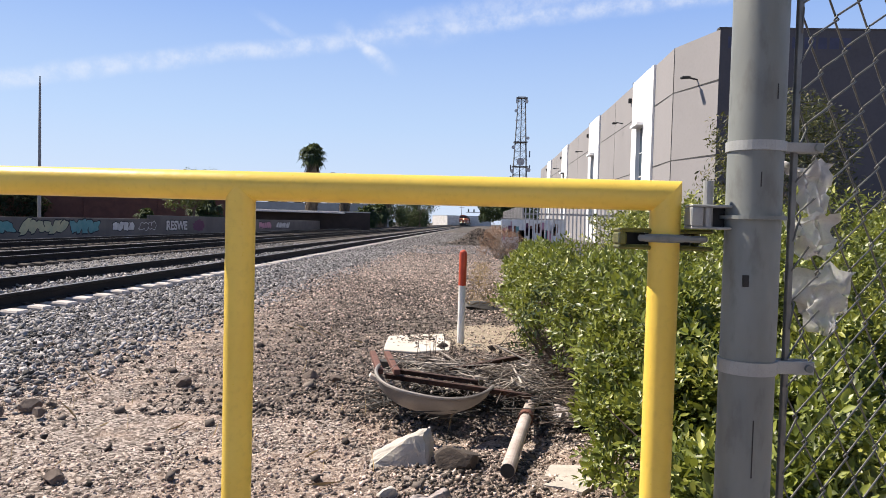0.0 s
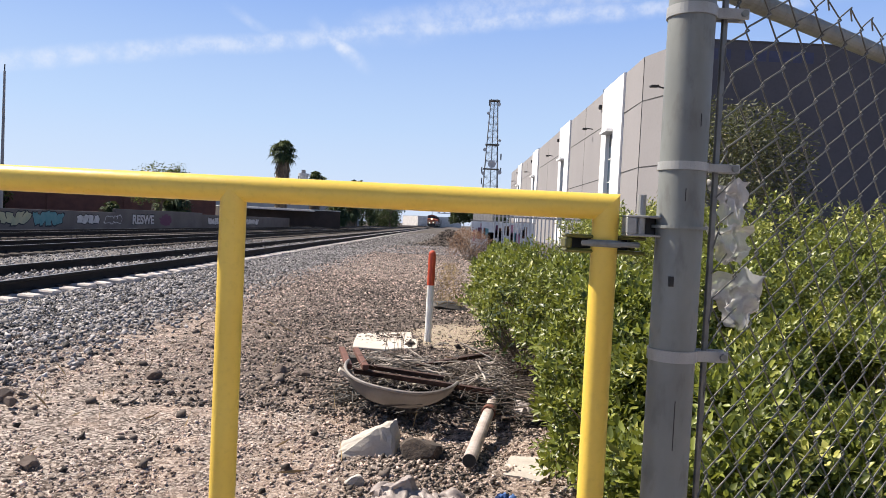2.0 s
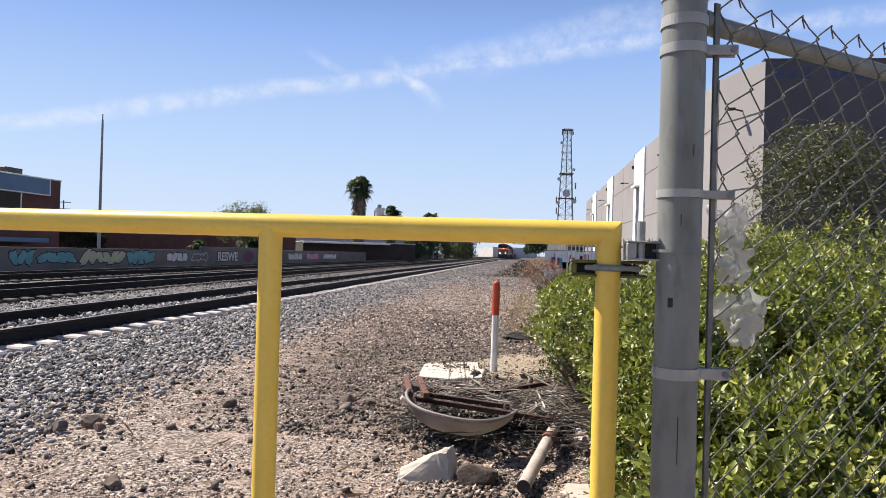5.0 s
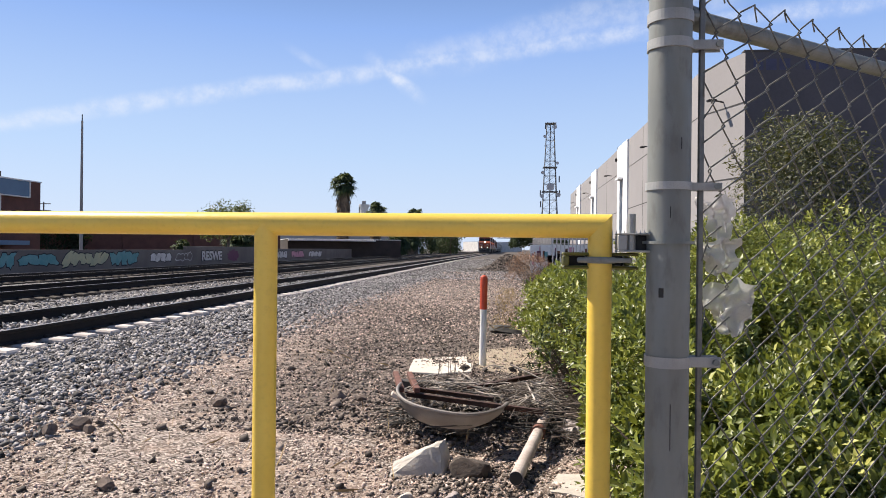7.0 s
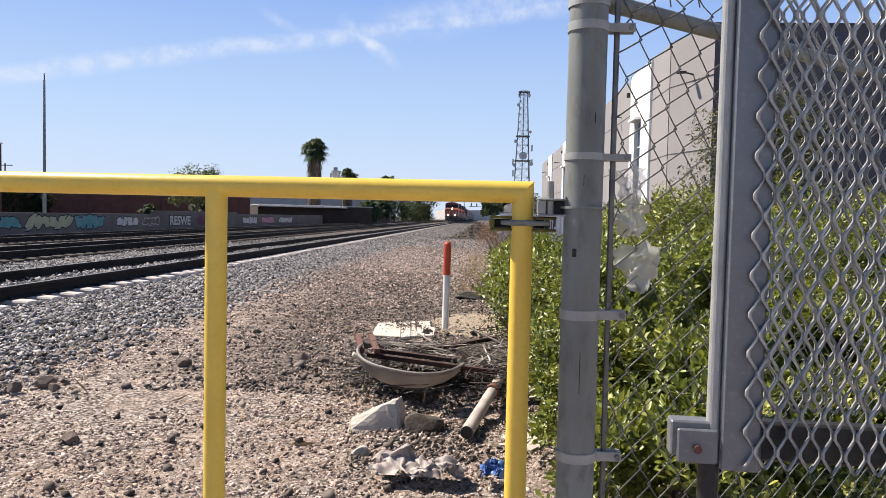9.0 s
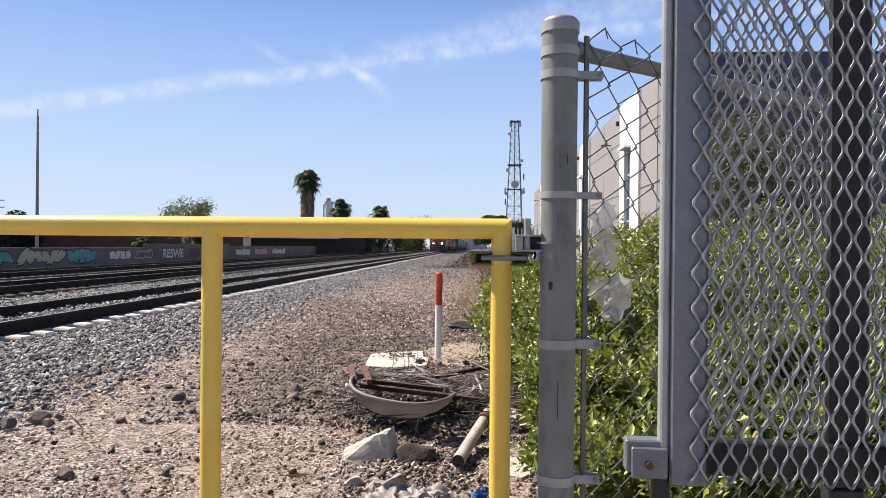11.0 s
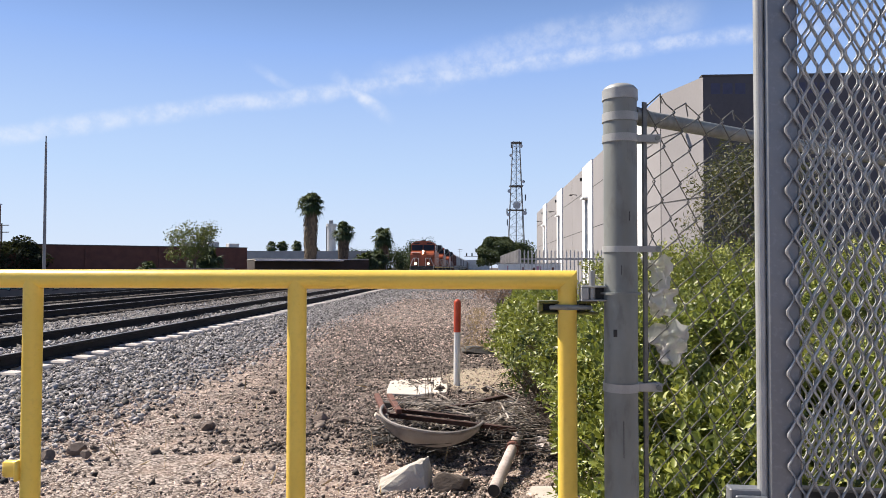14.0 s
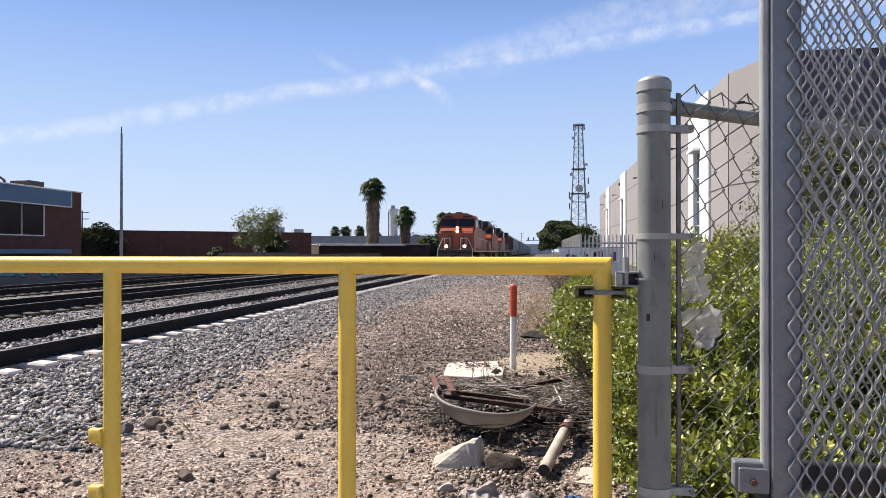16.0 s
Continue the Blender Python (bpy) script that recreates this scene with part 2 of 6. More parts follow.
M["wall_white"] = mat("white_tilt_up_concrete", (0.83, 0.83, 0.84), (0.78, 0.78, 0.79), 0.25, 0.85, bump=0.05, amount=0.06)
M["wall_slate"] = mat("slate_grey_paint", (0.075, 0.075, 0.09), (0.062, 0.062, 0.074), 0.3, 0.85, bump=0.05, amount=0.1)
M["black"] = mat("black_metal", (0.03, 0.03, 0.032), (0.02, 0.02, 0.022), 5.0, 0.5, 0.2, 0.05)
M["seam"] = mat("dark_joint", (0.07, 0.068, 0.07), None, 5.0, 0.9, bump=0.0)
M["glass"] = mat("dark_window_glass", (0.05, 0.085, 0.12), (0.04, 0.07, 0.10), 1.0, 0.08, 0.0, 0.0, amount=0.0)
M["glass"].node_tree.nodes["Principled BSDF"].inputs["Specular IOR Level"].default_value = 0.25
M["office_glass"] = mat("black_office_glass", (0.012, 0.010, 0.012), (0.024, 0.016, 0.016), 0.9, 0.25, bump=0.0, amount=0.0)
M["office_glass"].node_tree.nodes["Principled BSDF"].inputs["Specular IOR Level"].default_value = 0.12
M["dark_gravel"] = mat("dark_gravel", (0.17, 0.138, 0.12), (0.085, 0.07, 0.062), 6.0, 0.92, bump=0.3, per=0.9)
M["brick"] = mat("red_brick_wall", (0.13, 0.055, 0.042), (0.095, 0.042, 0.034), 1.2, 0.9, bump=0.25, spots=12)
M["blue_sign"] = mat("blue_grey_fascia", (0.12, 0.20, 0.30), (0.10, 0.17, 0.26), 0.6, 0.6, bump=0.02)
M["white"] = mat("white_paint", (0.80, 0.79, 0.77), (0.70, 0.69, 0.67), 4.0, 0.6, bump=0.06, amount=0.15)
M["orange_red"] = mat("red_orange_reflector", (0.62, 0.085, 0.03), (0.52, 0.06, 0.025), 8.0, 0.45, bump=0.05)
M["concrete"] = mat("weathered_concrete", (0.52, 0.48, 0.43), (0.40, 0.36, 0.32), 5.0, 0.92, bump=0.5, spots=18, dist=0.01)
M["board"] = mat("bleached_board", (0.64, 0.58, 0.51), (0.54, 0.485, 0.42), 3.0, 0.85, bump=0.2, amount=0.3)
M["bumper"] = mat("grey_plastic_shell", (0.30, 0.27, 0.25), (0.22, 0.195, 0.18), 4.0, 0.6, bump=0.15, amount=0.4)
M["bumper_dark"] = mat("dark_plastic", (0.06, 0.055, 0.05), (0.04, 0.036, 0.033), 4.0, 0.7, bump=0.15)
M["rust"] = mat("rusty_angle_iron", (0.075, 0.036, 0.027), (0.045, 0.026, 0.022), 7.0, 0.8, 0.15, 0.4, amount=0.5)
M["rust_red"] = mat("red_brown_timber", (0.17, 0.07, 0.05), (0.11, 0.048, 0.036), 7.0, 0.8, bump=0.3)
M["twig"] = mat("dry_twigs", (0.46, 0.41, 0.36), (0.12, 0.095, 0.08), 5.0, 0.9, bump=0.2, per=0.6)
M["twig_dark"] = mat("rotten_twigs", (0.16, 0.125, 0.105), (0.05, 0.04, 0.035), 5.0, 0.9, bump=0.2, per=0.7)
M["pipe"] = mat("dirty_white_pipe", (0.56, 0.49, 0.45), (0.40, 0.33, 0.29), 6.0, 0.6, bump=0.15, c3=(0.25, 0.17, 0.13), amount=0.5, spots=6)
M["bag"] = mat("thin_plastic_film", (0.74, 0.73, 0.74), (0.60, 0.59, 0.60), 9.0, 0.35, bump=0.3, clear=0.38)
M["steel_grey"] = mat("grey_painted_steel", (0.20, 0.21, 0.228), (0.165, 0.175, 0.192), 4.0, 0.4, 0.3, 0.08, c3=(0.36, 0.37, 0.39), amount=0.25)
M["mesh_grey"] = mat("painted_expanded_metal", (0.50, 0.50, 0.495), (0.34, 0.34, 0.335), 12.0, 0.34, 0.3, 0.08)
M["olive"] = mat("worn_olive_paint", (0.15, 0.15, 0.035), (0.07, 0.07, 0.025), 22.0, 0.5, 0.1, 0.2, c3=(0.45, 0.36, 0.05), amount=0.5)
M["orange"] = mat("locomotive_orange", (0.36, 0.075, 0.028), (0.25, 0.06, 0.022), 0.8, 0.45, bump=0.03, c3=(0.2, 0.08, 0.04), amount=0.25)
M["loco_dark"] = mat("locomotive_black", (0.035, 0.032, 0.032), (0.025, 0.023, 0.023), 0.8, 0.55, bump=0.03)
M["cab_glass"] = mat("dark_cab_glass", (0.012, 0.012, 0.014), None, 1.0, 0.35, bump=0.0)
M["loco_yellow"] = mat("locomotive_yellow", (0.72, 0.42, 0.03), None, 0.8, 0.5, bump=0.02)
M["lamp"] = mat("lit_headlight", (1, 0.80, 0.50), None, 1.0, 0.3, bump=0.0, glow=5.0)
M["car_white"] = mat("dusty_white_steel", (0.62, 0.60, 0.58), (0.48, 0.46, 0.45), 0.6, 0.7, bump=0.05, amount=0.3)
M["car_grey"] = mat("weathered_grey_steel", (0.32, 0.31, 0.31), (0.24, 0.23, 0.23), 0.6, 0.7, bump=0.05)
M["car_brown"] = mat("brown_oxide_steel", (0.20, 0.09, 0.06), (0.15, 0.07, 0.05), 0.6, 0.75, bump=0.05)
M["roof_grey"] = mat("grey_sheet_roof", (0.34, 0.35, 0.36), (0.28, 0.29, 0.30), 0.5, 0.7, bump=0.05)
M["graffiti_wall"] = mat("grimy_plaster_wall", (0.175, 0.155, 0.145), (0.125, 0.11, 0.104), 0.5, 0.9, bump=0.1)
M["gr_teal"] = mat("teal_spray", (0.10, 0.28, 0.30), (0.16, 0.33, 0.35), 2.0, 0.85, bump=0.02)
M["gr_black"] = mat("black_spray", (0.03, 0.03, 0.035), None, 2.0, 0.85, bump=0.02)
M["gr_white"] = mat("white_spray", (0.68, 0.66, 0.65), None, 2.0, 0.85, bump=0.02)
M["gr_plum"] = mat("plum_spray", (0.16, 0.06, 0.11), None, 2.0, 0.85, bump=0.02)
M["gr_cream"] = mat("cream_spray", (0.50, 0.47, 0.30), (0.38, 0.40, 0.28), 2.0, 0.85, bump=0.02)
M["gr_pink"] = mat("pink_spray", (0.60, 0.30, 0.38), None, 2.0, 0.85, bump=0.02)
M["blue_ink"] = mat("blue_lettering", (0.05, 0.058, 0.115), None, 2.0, 0.7, bump=0.0)
M["stone_brown"] = mat("brown_stone", (0.20, 0.155, 0.13), (0.13, 0.10, 0.085), 14.0, 0.9, bump=0.5, dist=0.01)
M["tower_steel"] = mat("dull_tower_steel", (0.20, 0.205, 0.215), (0.15, 0.155, 0.16), 0.8, 0.7, 0.2, 0.03)
M["soil_stone"] = mat("dark_rubble", (0.155, 0.125, 0.106), (0.085, 0.07, 0.06), 6.0, 0.95, bump=0.3, per=0.75)
M["dark_shed"] = mat("dark_timber_front", (0.05, 0.036, 0.032), (0.035, 0.027, 0.024), 1.0, 0.9, bump=0.1)
# soil colour taken down to hold the shade the lump lies in
M["soil"] = mat("shaded_dry_soil", (0.09, 0.07, 0.058), (0.05, 0.04, 0.034), 9.0, 0.95, bump=0.6, spots=8, dist=0.01)
M["bag_dirty"] = mat("dirty_plastic_film", (0.36, 0.31, 0.295), (0.24, 0.20, 0.185), 9.0, 0.5, bump=0.4)
M["hill"] = mat("hazy_far_trees", (0.06, 0.075, 0.055), (0.09, 0.10, 0.08), 0.05, 0.95, bump=0.0)
M["dry_grass"] = mat("dry_grass", (0.42, 0.31, 0.16), (0.30, 0.21, 0.11), 4.0, 0.9, bump=0.1, per=0.35)
M["dry_brown"] = mat("dry_brown_stems", (0.33, 0.20, 0.125), (0.22, 0.13, 0.085), 4.0, 0.9, bump=0.1, per=0.35)
M["silver_can"] = mat("pale_silo_steel", (0.55, 0.54, 0.53), (0.47, 0.46, 0.46), 0.8, 0.6, 0.1, 0.03)

# ---- mesh helpers ----


def link(name, me, material, parent=None, label=""):
    me.materials.append(material)
    ob = new(name, me)
    if parent is not None:
        ob.parent = parent
    if label:
        ob["label"] = label
    return ob


def part(name, bm, material, parent=None, label="", smooth=False):
    me = bpy.data.meshes.new(name)
    bm.normal_update()
    if smooth:
        for f in bm.faces:
            f.smooth = True
    bm.to_mesh(me)
    bm.free()
    return link(name, me, material, parent, label)


def np_mesh(name, verts, tris):
    """A mesh of triangles from arrays."""
    me = bpy.data.meshes.new(name)
    verts, tris = np.asarray(verts, dtype=np.float32), np.asarray(tris, dtype=np.int32)
    me.vertices.add(len(verts))
    me.vertices.foreach_set("co", verts.ravel())
    me.loops.add(tris.size)
    me.loops.foreach_set("vertex_index", tris.ravel())
    me.polygons.add(len(tris))
    me.polygons.foreach_set("loop_start", np.arange(0, tris.size, 3, dtype=np.int32))
    me.update(calc_edges=True)
    return me


def thing(name, label, category, at=(0, 0, 0), group="", kind=""):
    ob = new(name)
    ob.location = at
    ob.empty_display_size = 0.2
    return tagged(ob, label, category, group, kind)


def box(bm, lo, hi, bevel=0.0, turn=None):
    """A box between two corners, its edges rounded."""
    lo, hi = Vector(lo), Vector(hi)
    m = Matrix.Translation((lo + hi) / 2) @ (turn or Matrix()) @ Matrix.Diagonal((*(hi - lo), 1))
    r = bmesh.ops.create_cube(bm, size=1, matrix=m)
    if bevel:
        es = list({e for v in r["verts"] for e in v.link_edges})
        bmesh.ops.bevel(bm, geom=es, offset=bevel, segments=1, affect="EDGES", profile=0.7)
    return bm


def quick_box(lo, hi, bevel=0.0, turn=None):
    return box(bmesh.new(), lo, hi, bevel, turn)


def tube(bm, a, b, r1, r2=None, sides=16, caps=True):
    """A round bar from a to b."""
    a, b = Vector(a), Vector(b)
    d = b - a
    m = Matrix.Translation((a + b) / 2) @ d.to_track_quat("Z", "Y").to_matrix().to_4x4()
    r = bmesh.ops.create_cone(bm, cap_ends=caps, segments=sides, radius1=r1, radius2=r1 if r2 is None else r2, depth=d.length, matrix=m)
    for f in {f for v in r["verts"] for f in v.link_faces}:
        if len(f.verts) > 4:
            for e in f.edges:
                e.smooth = False
    return bm


def quick_tube(a, b, r1, r2=None, sides=16):
    return tube(bmesh.new(), a, b, r1, r2, sides)


def prism(bm, outline, y0, y1, axis="y"):
    """An outline of (u, v) drawn out along an axis: y takes (x, z), x takes (y, z), z takes (x, y)."""
    def at(u, v, w):
        return {"y": (u, w, v), "x": (w, u, v), "z": (u, v, w)}[axis]
    a = [bm.verts.new(at(u, v, y0)) for u, v in outline]
    b = [bm.verts.new(at(u, v, y1)) for u, v in outline]
    n = len(outline)
    for i in range(n):
        bm.faces.new((a[i], a[(i + 1) % n], b[(i + 1) % n], b[i]))
    bm.faces.new(a[::-1])
    bm.faces.new(b)
    bmesh.ops.recalc_face_normals(bm, faces=bm.faces)
    return bm


def ring(bm, centre, r_in, r_out, z0, z1, sides=24):
    """An upright band round a post."""
    c = Vector(centre)
    loops = []
    for r, z in ((r_in, z0), (r_out, z0), (r_out, z1), (r_in, z1)):
        loops.append([bm.verts.new((c.x + r * math.cos(2 * math.pi * i / sides), c.y + r * math.sin(2 * math.pi * i / sides), z)) for i in range(sides)])
    for q in range(4):
        p, n = loops[q], loops[(q + 1) % 4]
        for i in range(sides):
            j = (i + 1) % sides
            bm.faces.new((p[i], p[j], n[j], n[i]))
    bmesh.ops.recalc_face_normals(bm, faces=bm.faces)
    return bm


rng = np.random.default_rng(7)


def unit(v):
    return v / np.maximum(np.linalg.norm(v, axis=-1, keepdims=True), 1e-9)


def leaves(points, normals, size, spread=0.7, width=0.5, gen=rng, fine=False, axes=None):
    """Folded leaves at points, facing roughly along normals and growing along axes: four triangles each, or eight, curled, when fine."""
    n = len(points)
    nor = unit(normals + gen.normal(0, spread, (n, 3)))
    if axes is None:
        tip = unit(np.cross(nor, gen.normal(0, 1, (n, 3))))
    else:
        tip = unit(axes)
        nor = unit(nor - tip * np.sum(nor * tip, -1, keepdims=True))
    side = np.cross(nor, tip)
    s = (size * gen.uniform(0.55, 1.25, n))[:, None]
    w = s * width * 0.5
    base = points - tip * s * 0.5
    mid = points - nor * w * 0.35
    end = points + tip * s * 0.5 - nor * s * 0.12
    left, right = points + side * w, points - side * w
    if fine:
        b, c = points - tip * s * 0.20, points + tip * s * 0.16
        m1, m2 = b - nor * w * 0.40, c - nor * w * 0.45
        end = points + tip * s * 0.5 - nor * s * gen.uniform(0.05, 0.22, (n, 1))
        v = np.stack([base, b + side * w * 0.85, b - side * w * 0.85, m1, c + side * w * 0.9, c - side * w * 0.9, m2, end], 1).reshape(-1, 3)
        t = np.array([[0, 3, 1], [0, 2, 3], [1, 3, 6], [1, 6, 4], [3, 2, 5], [3, 5, 6], [4, 6, 7], [6, 5, 7]])
        return v, (t[None] + 8 * np.arange(n)[:, None, None]).reshape(-1, 3)
    v = np.stack([base, left, mid, right, end], 1).reshape(-1, 3)
    t = np.array([[0, 2, 1], [0, 3, 2], [1, 2, 4], [2, 3, 4]])
    return v, (t[None] + 5 * np.arange(n)[:, None, None]).reshape(-1, 3)


def shoots(tips, dirs, size, each, gen, width=0.46, fine=True):
    """Leafy shoots: whorls of leaves round each tip, opening along its direction."""
    n = len(tips)
    dirs = unit(dirs)
    u = unit(np.cross(dirs, gen.normal(0, 1, (n, 3))))
    w = np.cross(dirs, u)
    ps, ns, ax = [], [], []
    turn = gen.uniform(0, 6.283, (n, 1))
    for q in range(each):
        f = q / (each - 1)
        a = turn + 2.4 * q + gen.normal(0, 0.25, (n, 1))
        out = u * np.cos(a) + w * np.sin(a)
        axis = unit(dirs * (0.10 + 0.95 * f ** 1.5) + out * (1.05 - 0.45 * f) + np.array([0, 0, 0.10]))
        ps.append(tips - dirs * size * (1.25 * (1 - f)) + axis * size * 0.5)
        ns.append(dirs + out * 0.15 + np.array([0, 0, 0.25]))
        ax.append(axis)
    return leaves(np.concatenate(ps), np.concatenate(ns), size, 0.42, width, gen, fine, np.concatenate(ax))


OCT_V = np.array([(1, 0, 0), (-1, 0, 0), (0, 1, 0), (0, -1, 0), (0, 0, 1), (0, 0, -1)], dtype=float)
OCT_F = np.array([(0, 2, 4), (2, 1, 4), (1, 3, 4), (3, 0, 4), (2, 0, 5), (1, 2, 5), (3, 1, 5), (0, 3, 5)])


CUBE_V = np.array([(x, y, z) for x in (-1, 1) for y in (-1, 1) for z in (-1, 1)], dtype=float) * 0.66
CUBE_F = np.array([(0, 1, 3), (0, 3, 2), (4, 6, 7), (4, 7, 5), (0, 4, 5), (0, 5, 1), (2, 3, 7), (2, 7, 6), (0, 2, 6), (0, 6, 4), (1, 5, 7), (1, 7, 3)])


def stones(points, sizes, flat=0.65, gen=rng, small=False):
    """Broken stones with flat faces: twelve triangles each, or eight when small."""
    n = len(points)
    sv, sf = (OCT_V, OCT_F) if small else (CUBE_V, CUBE_F)
    jit = gen.uniform(0.55, 1.25, (n, len(sv), 1))
    v = sv[None] * jit + gen.normal(0, 0.14, (n, len(sv), 3))
    v = v * gen.uniform(0.6, 1.35, (n, 1, 3)) * np.array([1, 1, flat])
    tx, ty = gen.normal(0, 0.38, (2, n, 1))
    v = np.stack([v[..., 0] + tx * v[..., 2], v[..., 1] + ty * v[..., 2], v[..., 2] - tx * v[..., 0] - ty * v[..., 1]], -1)
    a = gen.uniform(0, 2 * math.pi, n)
    c, s = np.cos(a)[:, None], np.sin(a)[:, None]
    x, y = v[..., 0] * c - v[..., 1] * s, v[..., 0] * s + v[..., 1] * c
    v = np.stack([x, y, v[..., 2]], -1) * (sizes[:, None, None] * 0.5) + points[:, None]
    return v.reshape(-1, 3), (sf[None] + len(sv) * np.arange(n)[:, None, None]).reshape(-1, 3)


def ground_height(x, y):
    """The lie of the land: flat, with a low bank of ballast and small heaps near the debris."""
    z = -0.045 - 0.055 / (1 + np.exp(np.clip((x + 5.2) * 4.0, -60, 60)))
    z = z + 0.016 * np.sin(x * 1.9 + 0.7 * y) * np.sin(y * 1.3 - 0.4 * x) + 0.010 * np.sin(5.1 * x + 2.0) * np.sin(4.3 * y)
    z = z + 0.06 * np.exp(-(((x + 0.05) / 0.45) ** 2 + ((y - 4.25) / 0.35) ** 2))
    z = z - 0.10 * np.exp(-(((x + 0.15) / 0.50) ** 2 + ((y - 5.12) / 0.30) ** 2))
    return z + 0.03


# ---- ground ----


def build_ground():
    xs = np.concatenate([[-2500, -1200, -500, -200, -100, -60, -40, -28], np.arange(-20, -8, 0.5), np.arange(-8, 3.0, 0.08), np.arange(3, 12, 0.5), [14, 20, 40, 80, 200, 600, 2500]])
    ys = np.concatenate([[-600, -100, -30, -10, -4], np.arange(-2, 2.5, 0.4), np.arange(2.5, 12, 0.08), np.arange(12, 30, 0.4), np.arange(30, 120, 6), [130, 160, 220, 320, 500, 900, 1600, 2800]])
    gx, gy = np.meshgrid(xs, ys, indexing="ij")
    gz = ground_height(gx, gy)
    near = (gx > -8) & (gx < 3) & (gy > 2.4) & (gy < 12)
    gz = gz + np.where(near, rng.normal(0, 0.006, gx.shape), 0)
    v = np.stack([gx, gy, gz], -1).reshape(-1, 3)
    ny = len(ys)
    i, j = np.meshgrid(np.arange(len(xs) - 1), np.arange(ny - 1), indexing="ij")
    a = (i * ny + j).ravel()
    t = np.concatenate([np.stack([a, a + ny, a + ny + 1], 1), np.stack([a, a + ny + 1, a + 1], 1)])
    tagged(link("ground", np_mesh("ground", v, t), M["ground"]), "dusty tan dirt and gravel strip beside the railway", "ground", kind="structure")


build_ground()


def scatter(name, label, n, xr, yr, lo, hi, material, keep, seed, bias=1.0, lift=0.0, small=False):
    g = np.random.default_rng(seed)
    x = g.uniform(*xr, n)
    y = yr[0] + (yr[1] - yr[0]) * g.uniform(0, 1, n) ** bias
    ok = keep(x, y, g)
    x, y = x[ok], y[ok]
    s = lo + (hi - lo) * g.uniform(0, 1, len(x)) ** 2.2
    p = np.stack([x, y, ground_height(x, y) + s * 0.2 + lift], 1)
    v, t = stones(p, s, gen=g, small=small)
    return tagged(link(name, np_mesh(name, v, t), material), label, "gravel", kind="stuff")


scatter("ballast_stones", "grey crushed granite ballast along the near track", 34000, (-6.2, -2.9), (4.5, 30), 0.026, 0.068, M["ballast"],
        lambda x, y, g: (g.uniform(0, 1, len(x)) < np.clip((-2.9 - x) / 0.9, 0.05, 1)), 3, 1.7)
scatter("crib_stones", "ballast packed between the near rails", 9000, (-7.62, -6.28), (6, 45), 0.04, 0.085, M["ballast"], lambda x, y, g: x < 9, 9, 1.4, 0.075)
scatter("track_bed_stones", "grey crushed ballast between the tracks", 6000, (-11, -8.2), (8, 40), 0.03, 0.075, M["ballast"], lambda x, y, g: x < 9, 4, 1.5)
scatter("gravel_stones", "small dusty gravel scattered over the dirt", 95000, (-4.4, 1.2), (2.4, 18), 0.008, 0.032, M["gravel"],
        lambda x, y, g: (np.sin(2.1 * x + 0.6 * y) + np.sin(1.7 * y - x) + g.normal(0, 0.7, len(x))) > -0.9, 5, 1.6, 0.0, True)
scatter("dark_gravel", "dark crumbly gravel along the hedge side of the path", 30000, (-3.2, 0.75), (5.2, 16), 0.012, 0.045, M["dark_gravel"],
        lambda x, y, g: (x + 0.10 * (y - 5.0) + g.normal(0, 0.5, len(x)) > -1.7) & (((x - 0.12) / 0.62) ** 2 + ((y - 8.75) / 1.15) ** 2 > g.uniform(0.4, 1.2, len(x))), 15, 1.4, 0.0, True)
scatter("far_gravel", "grey gravel along the path in the distance", 26000, (-3.6, 0.6), (10, 40), 0.018, 0.065, M["gravel"], lambda x, y, g: g.uniform(0, 1, len(x)) < (y - 9) / 6, 12, 1.5, 0.0, True)
scatter("distant_gravel", "grey gravel far along the path", 14000, (-4.2, 1.0), (30, 95), 0.035, 0.10, M["ballast"], lambda x, y, g: x < 9, 13, 1.5, 0.0, True)
scatter("distant_ballast", "ballast far along the near track", 9000, (-6.2, -3.2), (27, 85), 0.045, 0.10, M["ballast"], lambda x, y, g: x < 9, 14, 1.5, 0.0, True)
scatter("rubble_heap", "dark heap of small rubble round the concrete chunk", 3000, (-0.62, 0.3), (3.6, 4.75), 0.010, 0.036, M["soil_stone"], lambda x, y, g: np.exp(-(((x + 0.1) / 0.4) ** 2 + ((y - 4.2) / 0.45) ** 2)) > g.uniform(0, 1, len(x)), 8, 1.0, 0.0, True)
scatter("loose_rocks", "scattered dark brown stones on the dirt", 420, (-4.5, 0.3), (3.0, 14), 0.03, 0.085, M["dark_gravel"], lambda x, y, g: x < 9, 6, 1.5)


def rubble_mound():
    """A heap of dark ballast spoil beside the path."""
    g = np.random.default_rng(31)
    d = g.normal(0, 1, (5200, 2))
    q = np.exp(-0.5 * np.sum(d ** 2, -1))
    p = np.stack([-0.15 + 0.75 * d[:, 0], 45 + 1.5 * d[:, 1], 1.0 * q * g.uniform(0.45, 1.0, len(d)) - 0.02], 1)
    v, t = stones(p, g.uniform(0.06, 0.20, len(p)), gen=g, small=True)
    tagged(link("rubble_mound", np_mesh("rubble_mound", v, t), M["dark_gravel"]), "low dark mound of stone spoil beside the path", "gravel", kind="stuff")


rubble_mound()

# ---- railway tracks ----


VEER = 0.0015   # the line bears slightly to the west


def rail_outline(x):
    half = [(0.0375, 0.18), (0.0375, 0.145), (0.010, 0.128), (0.010, 0.035), (0.07, 0.014), (0.07, 0.0)]
    return [(x + a, z) for a, z in half] + [(x - a, z) for a, z in half[::-1]]


